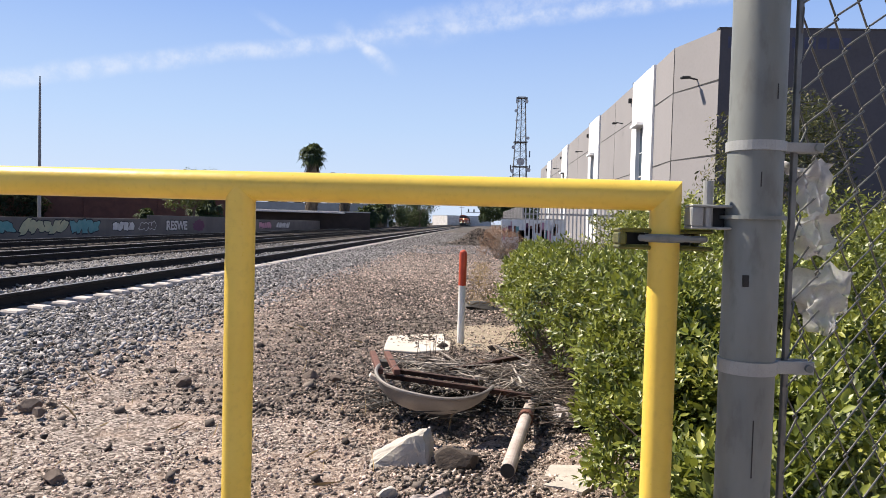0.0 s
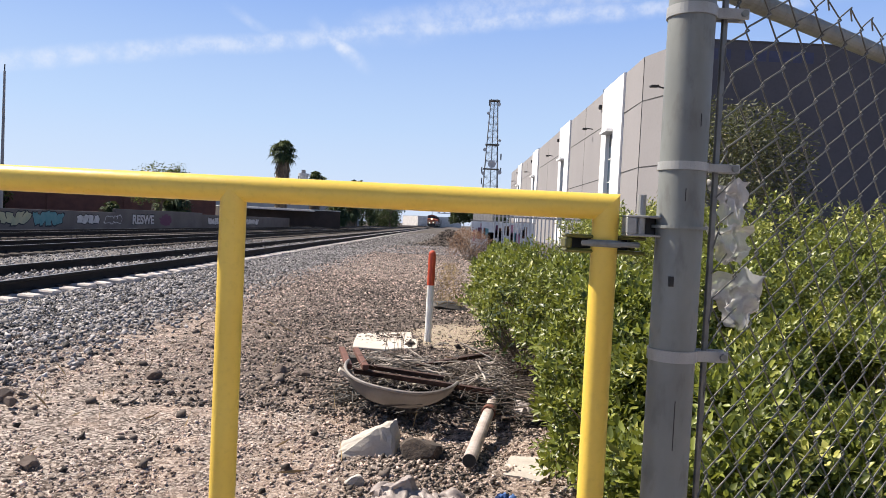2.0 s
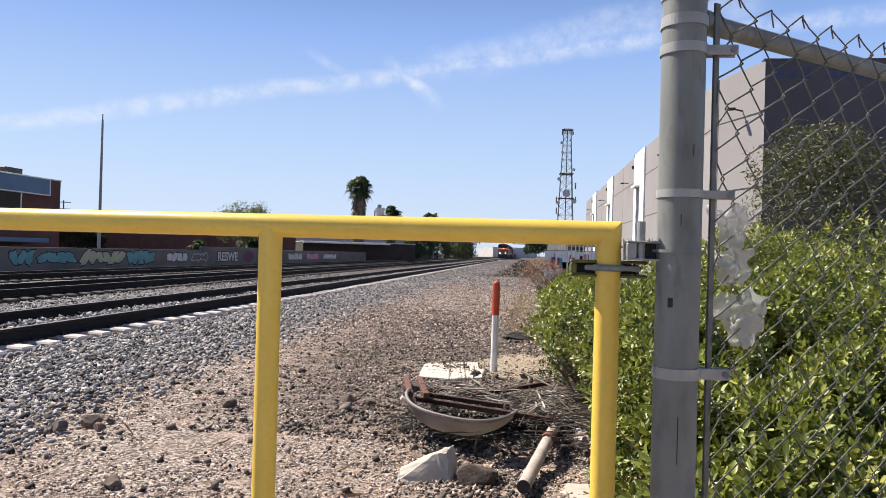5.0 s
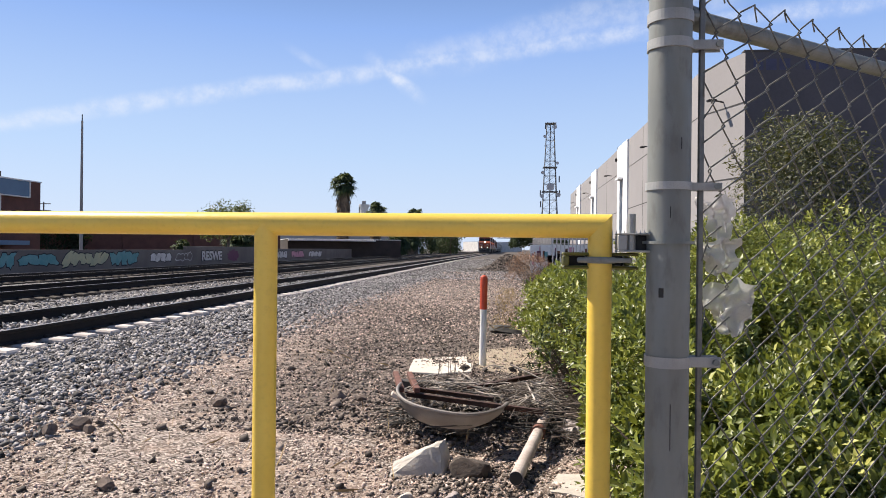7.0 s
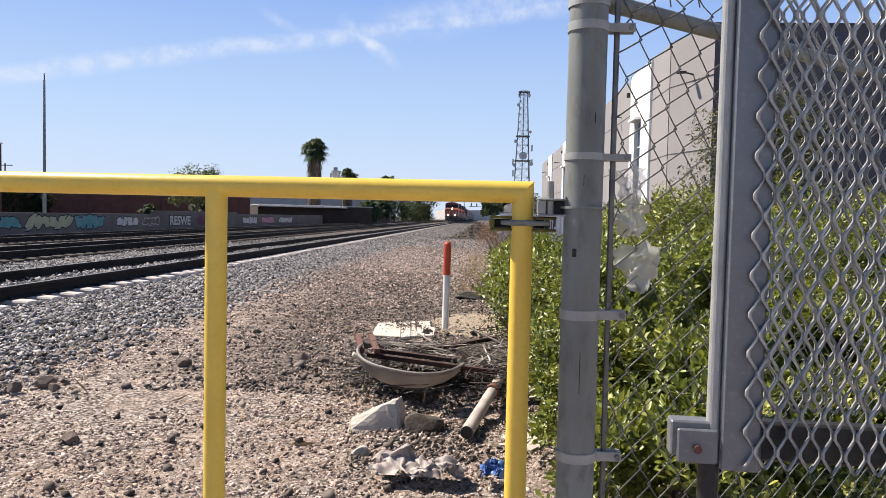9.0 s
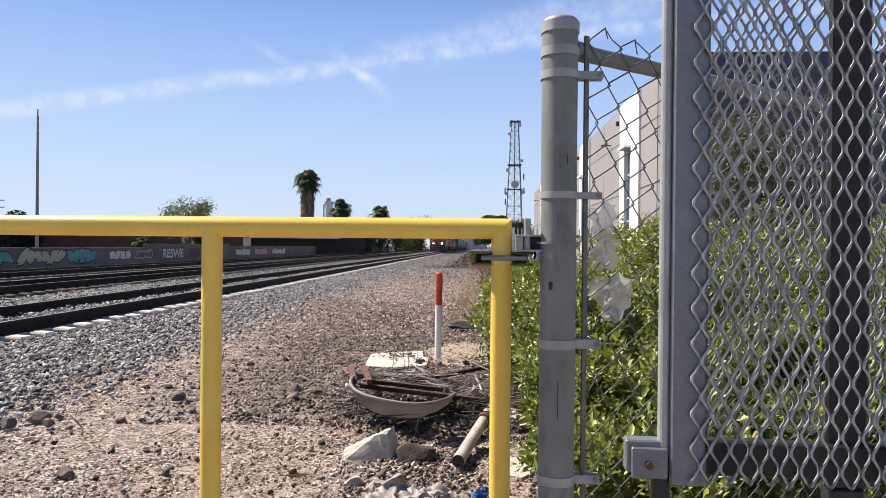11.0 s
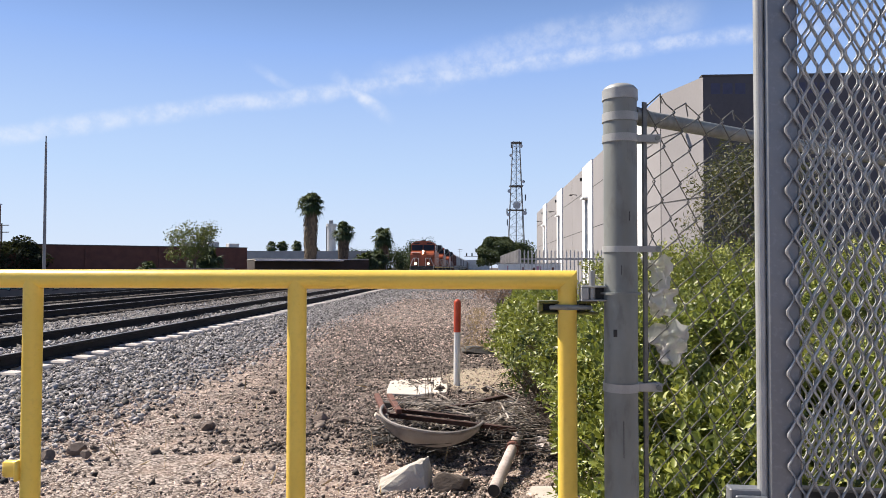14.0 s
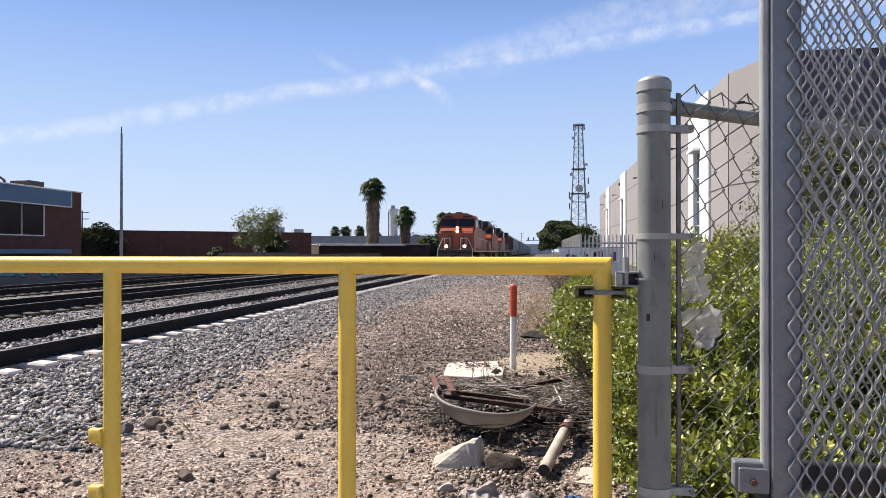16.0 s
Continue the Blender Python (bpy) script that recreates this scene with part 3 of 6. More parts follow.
def railway_track(name, cx, label, sleeper_mat, pitch, count, far_to, lift=0.0):
    tr = thing(name, label, "railway track", (cx + 5 * VEER, 0, lift), kind="structure")
    tr.rotation_euler = (0, 0, VEER)
    for side in (-0.755, 0.755):
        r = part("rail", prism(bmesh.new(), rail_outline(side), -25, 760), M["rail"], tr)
        bm = quick_box((side - 0.030, -25, 0.1802), (side + 0.030, 640, 0.183))
        part("rail_head", bm, M["rail_top"], r, "polished running surface")
    bm = bmesh.new()
    prism(bm, [(-1.17, -0.16), (1.17, -0.16), (1.17, 0.0), (0.95, 0.012), (0.5, -0.015), (-0.5, -0.015), (-0.95, 0.012), (-1.17, 0.0)], -0.125, 0.125)
    bmesh.ops.bevel(bm, geom=bm.edges[:], offset=0.022, segments=1, affect="EDGES")
    first = part("sleeper", bm, sleeper_mat, tr)
    me = first.data
    clip = bmesh.new()
    for side in (-0.755, 0.755):
        for d in (-0.09, 0.09):
            box(clip, (side + d - 0.035, -0.06, 0.0), (side + d + 0.035, 0.06, 0.045), 0.01)
    clip_me = bpy.data.meshes.new("rail_clip")
    clip.to_mesh(clip_me)
    clip.free()
    clip_me.materials.append(M["rail"])
    g = random.Random(len(name))
    y = 1.0
    for i in range(count):
        ob = first if i == 0 else new("sleeper", me)
        ob.parent = tr
        ob.location = (g.uniform(-0.03, 0.03), y, g.uniform(-0.012, 0.006))
        ob.rotation_euler = (0, 0, g.uniform(-0.01, 0.01))
        if i < 70:
            c = new("rail_clip", clip_me)
            c.parent = ob
        y += pitch
    far = bmesh.new()
    while y < far_to:
        box(far, (-1.28, y - 0.125, -0.16), (1.28, y + 0.125, 0.004))
        y += pitch
    fo = part("far_sleepers", far, sleeper_mat, tr)
    fo["kind"] = "stuff"
    return tr


railway_track("railway_track_1", -6.95, "near railway track with rusty rails on pale concrete sleepers", M["tie"], 0.53, 150, 180)
railway_track("railway_track_2", -12.05, "middle railway track with rusty rails on dark timber sleepers", M["tie_wood"], 0.53, 120, 120)
railway_track("railway_track_3", -17.3, "far railway track with rusty rails on dark timber sleepers", M["tie_wood"], 0.53, 120, 120)

# ---- warehouse beside the line ----


def warehouse():
    w = thing("warehouse", "long grey and white tilt-up concrete warehouse with dark slate end wall", "building", (9.2, 36.5, -0.1))
    top = 10.2
    end_x, end_y = 1.05, -3.4
    length = 78.0
    # bays along the track face: grey panel, white pier
    bm = bmesh.new()
    prism(bm, [(0, 3.8), (0.3, 3.8), (0.3, 0.35), (0.25, 0.2), (end_x + 0.2, end_y + 0.3), (end_x, end_y), (-0.02, 0.0)], -0.2, top, "z")
    part("corner_panel", bm, M["wall_grey"], w, "grey chamfered corner panel")
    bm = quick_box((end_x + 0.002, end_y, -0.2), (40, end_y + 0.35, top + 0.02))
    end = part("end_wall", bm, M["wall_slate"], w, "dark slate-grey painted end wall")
    starts, pw = (3.8, 21.6, 42.5, 61.0), 5.3
    for y, nxt in zip(starts, starts[1:] + (length,)):
        lit = top + 0.05
        # white pier with a tall window slot
        bm = bmesh.new()
        box(bm, (-0.12, y, -0.2), (0.3, y + 2.2, lit))
        box(bm, (-0.12, y + 3.9, -0.2), (0.3, y + pw, lit))
        box(bm, (-0.12, y + 2.2, -0.2), (0.3, y + 3.9, 1.6))
        box(bm, (-0.12, y + 2.2, 7.3), (0.3, y + 3.9, lit))
        pier = part("pier", bm, M["wall_white"], w, "white concrete pier with tall window slot")
        part("pane", quick_box((0.12, y + 2.2, 1.6), (0.16, y + 3.9, 7.3)), M["glass"], pier)
        for z in (3.0, 4.4, 5.8):
            part("glazing_bar", quick_box((0.08, y + 2.2, z - 0.03), (0.115, y + 3.9, z + 0.03)), M["white"], pier)
        part("canopy", quick_box((-0.50, y + 2.1, 7.28), (-0.12, y + 4.0, 7.46), 0.02), M["wall_white"], pier)
        g0, g1 = y + pw, nxt
        if g1 - g0 > 1:
            gp = part("panel", quick_box((0.0, g0, -0.2), (0.3, g1, top)), M["wall_grey"], w, "plain grey concrete panel")
            for z in (4.7, 8.0):
                part("reveal", quick_box((-0.006, g0, z - 0.03), (0.01, g1, z + 0.03)), M["seam"], gp)
            part("joint", quick_box((-0.006, (g0 + g1) / 2 - 0.03, -0.2), (0.01, (g0 + g1) / 2 + 0.03, top)), M["seam"], gp)
            for f in (0.28,):
                yy = g0 + (g1 - g0) * f
                bm = bmesh.new()
                tube(bm, (0, yy, 8.3), (-0.42, yy, 8.35), 0.035, sides=8)
                box(bm, (-0.70, yy - 0.11, 8.24), (-0.40, yy + 0.11, 8.36), 0.03)
                part("wall_light", bm, M["black"], gp, "black bracket wall light")
            bm = quick_box((-0.20, g0 + 0.8, 9.2), (0.0, g0 + 0.98, 9.5), 0.03)
            part("camera_box", bm, M["black"], gp)
            part("scupper", quick_box((-0.12, g0 - 0.1, top - 0.06), (0.05, g0 + 0.12, top + 0.10)), M["black"], gp)
    for z in (4.7, 8.0):
        part("reveal", quick_box((-0.026, 0.02, z - 0.025), (0.004, 3.8, z + 0.025)), M["seam"], w)
    # lines and lamp on the chamfered panel
    d = Vector((end_x, end_y, 0)).normalized()
    nrm = Vector((d.y, -d.x, 0))
    ang = math.atan2(d.y, d.x)
    for z in (4.7, 8.0):
        bm = quick_box((-0.02, -0.012, z - 0.025), (Vector((end_x, end_y)).length, 0.012, z + 0.025))
        ob = part("reveal", bm, M["seam"], w)
        ob.rotation_euler = (0, 0, ang)
        ob.location = nrm * 0.016
    part("joint", quick_box((-0.035, -0.02, -0.2), (0.0, 0.03, top)), M["seam"], w)
    c = d * 1.95
    bm = bmesh.new()
    tube(bm, (c.x, c.y, 8.3), (c.x + nrm.x * 0.45, c.y + nrm.y * 0.45, 8.36), 0.04, sides=8)
    arm = part("lamp_arm", bm, M["black"], w)
    bm = quick_box((-0.22, -0.11, -0.06), (0.22, 0.11, 0.06), 0.03)
    head = part("lamp_head", bm, M["black"], arm, "black wall light head")
    head.matrix_local = pose(c.x + nrm.x * 0.62, c.y + nrm.y * 0.62, 8.35, 0, 6, math.degrees(math.atan2(nrm.y, nrm.x)))
    part("roof", quick_box((1.6, -2.9, top - 0.7), (40, length, top - 0.4)), M["roof_grey"], w)
    part("far_wall", quick_box((0.0, length, -0.2), (40, length + 0.3, top)), M["wall_grey"], w)
    part("coping", quick_box((end_x - 0.05, end_y - 0.03, top + 0.022), (40, end_y + 0.38, top + 0.10)), M["seam"], w)
    # faded blue company lettering, as plain shapes
    x = end_x + 0.35
    for i, wd in enumerate((0.42, 0.44, 0.46, 0.0, 0.44, 0.40, 0.48, 0.36, 0.40, 0.40)):
        if wd:
            bm = bmesh.new()
            box(bm, (x, end_y - 0.006, 9.40), (x + wd, end_y - 0.001, 9.90))
            part("letter", bm, M["blue_ink"], end, "faded blue painted letter shape")
        x += (wd or 0.4) + 0.12
    return w


warehouse()

# ---- buildings across the line ----


def brick_building():
    b = thing("brick_building", "two-storey dark red brick office with blue fascia band", "building", (-34.2, 49.2, -0.2))
    part("wall", quick_box((-14, -26, 0), (0, 0, 5.95)), M["brick"], b)
    part("parapet_cap", quick_box((-14.05, -26.05, 5.952), (0.06, 0.05, 6.03)), M["white"], b)
    f = part("fascia", quick_box((0.005, -24, 4.85), (0.22, -1.5, 5.90), 0.02), M["blue_sign"], b, "blue-grey fascia panel")
    for lo, hi in (((0.0, -24.05, 5.905), (0.26, -1.42, 5.98)), ((0.0, -24.05, 4.77), (0.26, -1.42, 4.845)), ((0.0, -1.495, 4.85), (0.26, -1.42, 5.90))):
        part("trim", quick_box(lo, hi), M["white"], f)
    y = -4.2
    for i in range(9):
        w = part("window", quick_box((0.004, y - 2.0, 2.7), (0.05, y, 4.72)), M["office_glass"], b)
        fr = bmesh.new()
        box(fr, (0.0, y, 2.62), (0.09, y + 0.1, 4.77))
        box(fr, (0.0, y - 2.1, 2.62), (0.09, y - 2.0, 4.77))
        box(fr, (0.0, y - 2.0, 2.62), (0.09, y, 2.70))
        part("frame", fr, M["white"], w)
        y -= 2.12
    part("porch_roof", quick_box((0.0, -24, 1.42), (1.6, -3.3, 1.72), 0.02), M["blue_sign"], b)
    part("rooftop_unit", quick_box((-3.0, -3.6, 6.04), (-1.6, -1.9, 6.62), 0.03), M["loco_dark"], b)
    v = bmesh.new()
    tube(v, (-2.6, -5.3, 6.04), (-2.6, -5.3, 7.5), 0.11, sides=10)
    tube(v, (-2.6, -4.6, 6.04), (-2.6, -4.6, 6.5), 0.09, sides=10)
    tube(v, (-2.6, -5.3, 6.8), (-2.6, -4.6, 6.5), 0.08, sides=10)
    part("vent_pipe", v, M["black"], b)


brick_building()


def oblique_block(name, label, a, b, deep, top, material, cap):
    """A long low block whose front runs from a to b."""
    a, b = Vector((*a, 0)), Vector((*b, 0))
    d = b - a
    t = thing(name, label, "building", (a.x, a.y, -0.2))
    t.rotation_euler = (0, 0, math.atan2(d.y, d.x))
    part("wall", quick_box((0, 0, 0), (d.length, deep, top)), material, t)
    part("parapet_cap", quick_box((-0.05, -0.06, top + 0.002), (d.length + 0.05, deep, top + 0.12)), cap, t)
    return t, d.length


blk, L = oblique_block("low_brick_building", "long low dark brick building behind the wall", (-53, 73.7), (-29.9, 90.2), 14, 3.95, M["brick"], M["seam"])
for u, h in ((L - 1.6, 0.55), (L - 4.2, 0.75), (L - 7.5, 0.5), (L - 5.2, 0.45)):
    part("rooftop_unit", quick_box((u, 2.5, 4.075), (u + 1.3, 4.0, 4.07 + h), 0.03), M["car_white"], blk)
for u in (0.4, L * 0.34, L * 0.62):
    part("pilaster", quick_box((u, -0.18, 0), (u + 0.5, -0.002, 3.9)), M["brick"], blk)
blk2, L2 = oblique_block("pale_roofed_shed", "low shed with pale flat roof and dark front", (-29.8, 93), (-15.5, 99), 20, 2.55, M["dark_shed"], M["car_white"])
part("awning", quick_box((0.0, -1.6, 2.35), (L2 * 0.75, -0.01, 2.52), 0.02), M["car_white"], blk2)
oblique_block("grey_shed", "long grey industrial shed in the distance", (-52, 150), (-21, 152), 20, 4.9, M["roof_grey"], M["roof_grey"])
oblique_block("distant_warehouse", "pale warehouse far down the line", (-20, 420), (6, 430), 30, 6.0, M["car_white"], M["roof_grey"])


def graffiti_wall():
    w = thing("graffiti_wall", "low plastered boundary wall sprayed with graffiti", "wall", (-21.8, 0, -0.6), kind="structure")
    for y0, y1, h in ((6, 46.5, 1.62), (46.5, 62.5, 1.86), (62.5, 96, 1.72)):
        part("panel", quick_box((-0.22, y0 + 0.01, 0), (0, y1 - 0.01, h), 0.015), M["graffiti_wall"], w)
    g = random.Random(5)

    def blob(y, z, wd, ht, material, name="paint"):
        n = 22
        out = [(y + wd * 0.5 * math.cos(2 * math.pi * i / n) * g.uniform(0.8, 1.1) + wd * 0.08 * math.sin(i * 3.0), z + ht * 0.5 * math.sin(2 * math.pi * i / n) * g.uniform(0.75, 1.1)) for i in range(n)]
        part(name, prism(bmesh.new(), out, 0.003, 0.006, "x"), material, w)

    def throw_up(y, z, wd, ht, fill, line):
        """Rounded bubble shapes with dark outlines, side by side."""
        n = max(3, int(wd / 0.55))
        for i in range(n):
            u = y - wd / 2 + wd * (i + 0.5) / n
            lean, hh = g.uniform(-0.7, 0.7), ht * g.uniform(0.40, 0.56)
            jag = [g.uniform(0.55, 1.25) for q in range(14)]
            for k, (material, grow, x) in enumerate(((line, 1.0, 0.007), (fill, 0.84, 0.011))):
                out = []
                for q in range(14):
                    a = 2 * math.pi * q / 14
                    dy, dz = wd / n * 0.60 * math.copysign(abs(math.cos(a)) ** 0.7, math.cos(a)) * grow, hh * math.copysign(abs(math.sin(a)) ** 0.7, math.sin(a)) * grow
                    out.append((u + (dy + dz * lean) * jag[q] * 1.15, z + dz * (0.5 + 0.5 * jag[q])))
                part("paint", prism(bmesh.new(), out, x - 0.003 + i * 0.0012, x + i * 0.0012, "x"), material, w)

    z = 1.15
    for y, wd, ht, fill, line in ((26.5, 2.2, 0.6, "gr_teal", "gr_black"), (29.2, 1.4, 0.75, "gr_teal", "gr_black"), (31.5, 2.6, 0.6, "gr_teal", "gr_black"), (35.2, 3.6, 0.85, "gr_cream", "gr_black"),
                                  (38.8, 2.8, 0.9, "gr_teal", "gr_black"), (43.0, 2.6, 0.75, "gr_white", "gr_black"), (46.2, 2.2, 0.6, "graffiti_wall", "gr_white"), (50.6, 4.2, 0.85, "gr_white", "gr_black"),
                                  (54.6, 2.2, 0.9, "gr_plum", "gr_black"), (66, 4.0, 0.8, "gr_white", "gr_black"), (71.5, 4.0, 0.8, "gr_pink", "gr_black"), (78, 5, 0.7, "gr_white", "gr_black"), (22, 3, 0.7, "gr_cream", "gr_black"), (17, 3, .7, "gr_white", "gr_black")):
        if fill == "gr_plum":
            blob(y, z, wd * 1.1, ht * 1.1, M[fill])
        else:
            if wd != 4.2:
                throw_up(y, z, wd, ht, M[fill], M[line])
    # the one word that can be made out, in white block letters
    cu = bpy.data.curves.new("word", "FONT")
    cu.body, cu.size, cu.extrude, cu.offset, cu.align_x, cu.align_y = "RESWE", 1.05, 0.004, 0.035, "CENTER", "CENTER"
    tmp = bpy.data.objects.new("word", cu)
    scene.collection.objects.link(tmp)
    me = bpy.data.meshes.new_from_object(tmp.evaluated_get(bpy.context.evaluated_depsgraph_get()))
    bpy.data.objects.remove(tmp)
    for x, material, sx, sz, dy in ((0.012, M["gr_black"], 1.13, 0.98, 0.03), (0.024, M["gr_black"], 1.08, 0.92, -0.05), (0.036, M["gr_white"], 1.08, 0.84, 0.0)):
        word = link("painted_word", me.copy(), material, w)
        word.matrix_local = pose(x, 50.6 + dy, z, 90, 0, 90) @ Matrix.Diagonal((sx, sz, 1, 1))


graffiti_wall()

# ---- gate, post and fence in front ----
GATE_Y, GATE_Z, PIPE = 2.06, 1.303, 0.0258


def pipe_gate():
    g = thing("pipe_gate", "bright yellow painted steel pipe gate", "gate", (0, GATE_Y, 0))
    def mitre(bm, side):
        """Cuts a pipe at the welded corner of the gate."""
        bmesh.ops.bisect_plane(bm, geom=bm.verts[:] + bm.edges[:] + bm.faces[:], plane_co=(0.255, 0, GATE_Z), plane_no=(side, 0, -side), clear_outer=True)
        return bm

    part("top_rail", mitre(quick_tube((-4.25, 0, GATE_Z), (0.255 + PIPE * 1.2, 0, GATE_Z), PIPE, sides=32), 1), M["yellow"], g)
    part("upright", mitre(quick_tube((0.255, 0, 0.32), (0.255, 0, GATE_Z + PIPE * 1.2), PIPE, sides=32), -1), M["yellow"], g)
    for x in (-0.479, -1.225, -1.97, -2.71, -3.45, -4.2):
        part("upright", quick_tube((x, 0, 0.32), (x, 0, GATE_Z), PIPE, sides=28), M["yellow"], g)
    part("bottom_rail", quick_tube((-4.25, 0, 0.32), (0.255, 0, 0.32), PIPE, sides=28), M["yellow"], g)
    for z in (0.775, 0.60):
        bm = quick_box((-1.225 - 0.075, -0.012, z - 0.022), (-1.225 + 0.02, 0.012, z + 0.022), 0.004)
        box(bm, (-1.225 - 0.03, -0.03, z - 0.028), (-1.225 - 0.018, 0.03, z + 0.028), 0.003)
        part("lug", bm, M["yellow"], g, "welded yellow lug")
    for f in g.children:
        if f.data:
            for p in f.data.polygons:
                p.use_smooth = len(p.vertices) == 4
    # clamp collar with its dark channel
    c = part("clamp", ring(bmesh.new(), (0.255, 0, 0), PIPE + 0.001, PIPE + 0.006, 1.224, 1.238, 28), M["galv"], g, "dull steel collar")
    part("keeper_bar", quick_box((0.204, -PIPE - 0.008, 1.2255), (0.318, -PIPE - 0.0015, 1.2365), 0.003), M["galv"], c)
    bm = quick_box((0.178, -0.010, 1.240), (0.335, 0.055, 1.247), 0.003)
    box(bm, (0.178, -0.010, 1.211), (0.335, 0.055, 1.218), 0.003)
    box(bm, (0.178, -0.012, 1.2185), (0.190, 0.055, 1.2395), 0.003)
    box(bm, (0.310, 0.020, 1.2185), (0.322, 0.055, 1.2395), 0.003)
    part("channel", bm, M["olive"], g, "olive green steel channel round the collar")
    # black plate standing in for the shade inside the channel
    part("channel_web", quick_box((0.1905, 0.040, 1.2185), (0.3095, 0.054, 1.2395)), M["black"], g)


pipe_gate()

POST = (0.392, 2.035)


def fence_post():
    p = thing("fence_post", "thick galvanised steel fence post with domed cap and bands", "fence post", (POST[0], POST[1], 0))
    post = part("shaft", quick_tube((0, 0, -0.1), (0, 0, 1.80), 0.0437, sides=40), M["galv"], p)
    bm = bmesh.new()
    tube(bm, (0, 0, 1.780), (0, 0, 1.806), 0.0466, sides=40)
    bmesh.ops.create_uvsphere(bm, u_segments=40, v_segments=12, radius=0.0449, matrix=Matrix.Translation((0, 0, 1.805)) @ Matrix.Diagonal((1, 1, 0.45, 1)))
    part("cap", bm, M["galv_bright"], p, "domed bright zinc cap")
    for z, h, tab in ((1.733, 0.022, False), (1.677, 0.020, True), (1.385, 0.016, True), (1.024, 0.022, True), (0.695, 0.022, True)):
        bm = ring(bmesh.new(), (0, 0), 0.0440, 0.0468, z - h / 2, z + h / 2, 40)
        if tab:
            box(bm, (0.035, -0.014, z - h / 2), (0.104, -0.0095, z + h / 2), 0.001)
            box(bm, (0.035, 0.0095, z - h / 2), (0.104, 0.014, z + h / 2), 0.001)
        b = part("band", bm, M["galv_bright"], p, "flat galvanised band")
        if tab:
            part("bolt", quick_tube((0.094, -0.020, z), (0.094, 0.020, z), 0.0065, sides=10), M["galv"], b)
    part("thin_ring", ring(bmesh.new(), (0, 0), 0.0440, 0.0520, 1.266, 1.272, 40), M["galv"], p)
    part("drilled_hole", quick_box((-0.026, -0.0402, 1.157), (-0.016, -0.034, 1.176)), M["black"], p)
    for i, (a, z) in enumerate(((-1.62, 0.93), (-1.2, 1.47), (-1.7, 1.33))):
        bm = quick_box((0.0436 * math.cos(a) - 0.0008, 0.0436 * math.sin(a) - 0.001, z - 0.012 - 0.07 * (i < 1)), (0.0436 * math.cos(a) + 0.0008, 0.0436 * math.sin(a) + 0.001, z + 0.012))
        part("scratch", bm, M["black"], p)
    for f in p.children:
        if f.data:
            for q in f.data.polygons:
                q.use_smooth = len(q.vertices) <= 4 and f.name.startswith(("shaft", "cap"))
    # hinge bracket towards the gate
    bm = quick_box((-0.106, -0.020, 1.284), (-0.040, 0.022, 1.2885), 0.0015)
    box(bm, (-0.106, -0.020, 1.248), (-0.040, 0.022, 1.2525), 0.0015)
    box(bm, (-0.106, -0.020, 1.2526), (-0.086, 0.022, 1.2839), 0.002)
    br = part("hinge_bracket", bm, M["galv_bright"], p, "galvanised gate latch bracket")
    part("bracket_web", quick_box((-0.0855, 0.012, 1.2526), (-0.042, 0.021, 1.2839)), M["black"], br)
    part("hinge_pin", quick_tube((-0.076, -0.006, 1.2526), (-0.076, -0.006, 1.328), 0.0085, sides=12), M["galv_bright"], p)


fence_post()

F0 = Vector((0.458, 2.045, 0))
FD = Vector((0.80, 0.60, 0)).normalized()


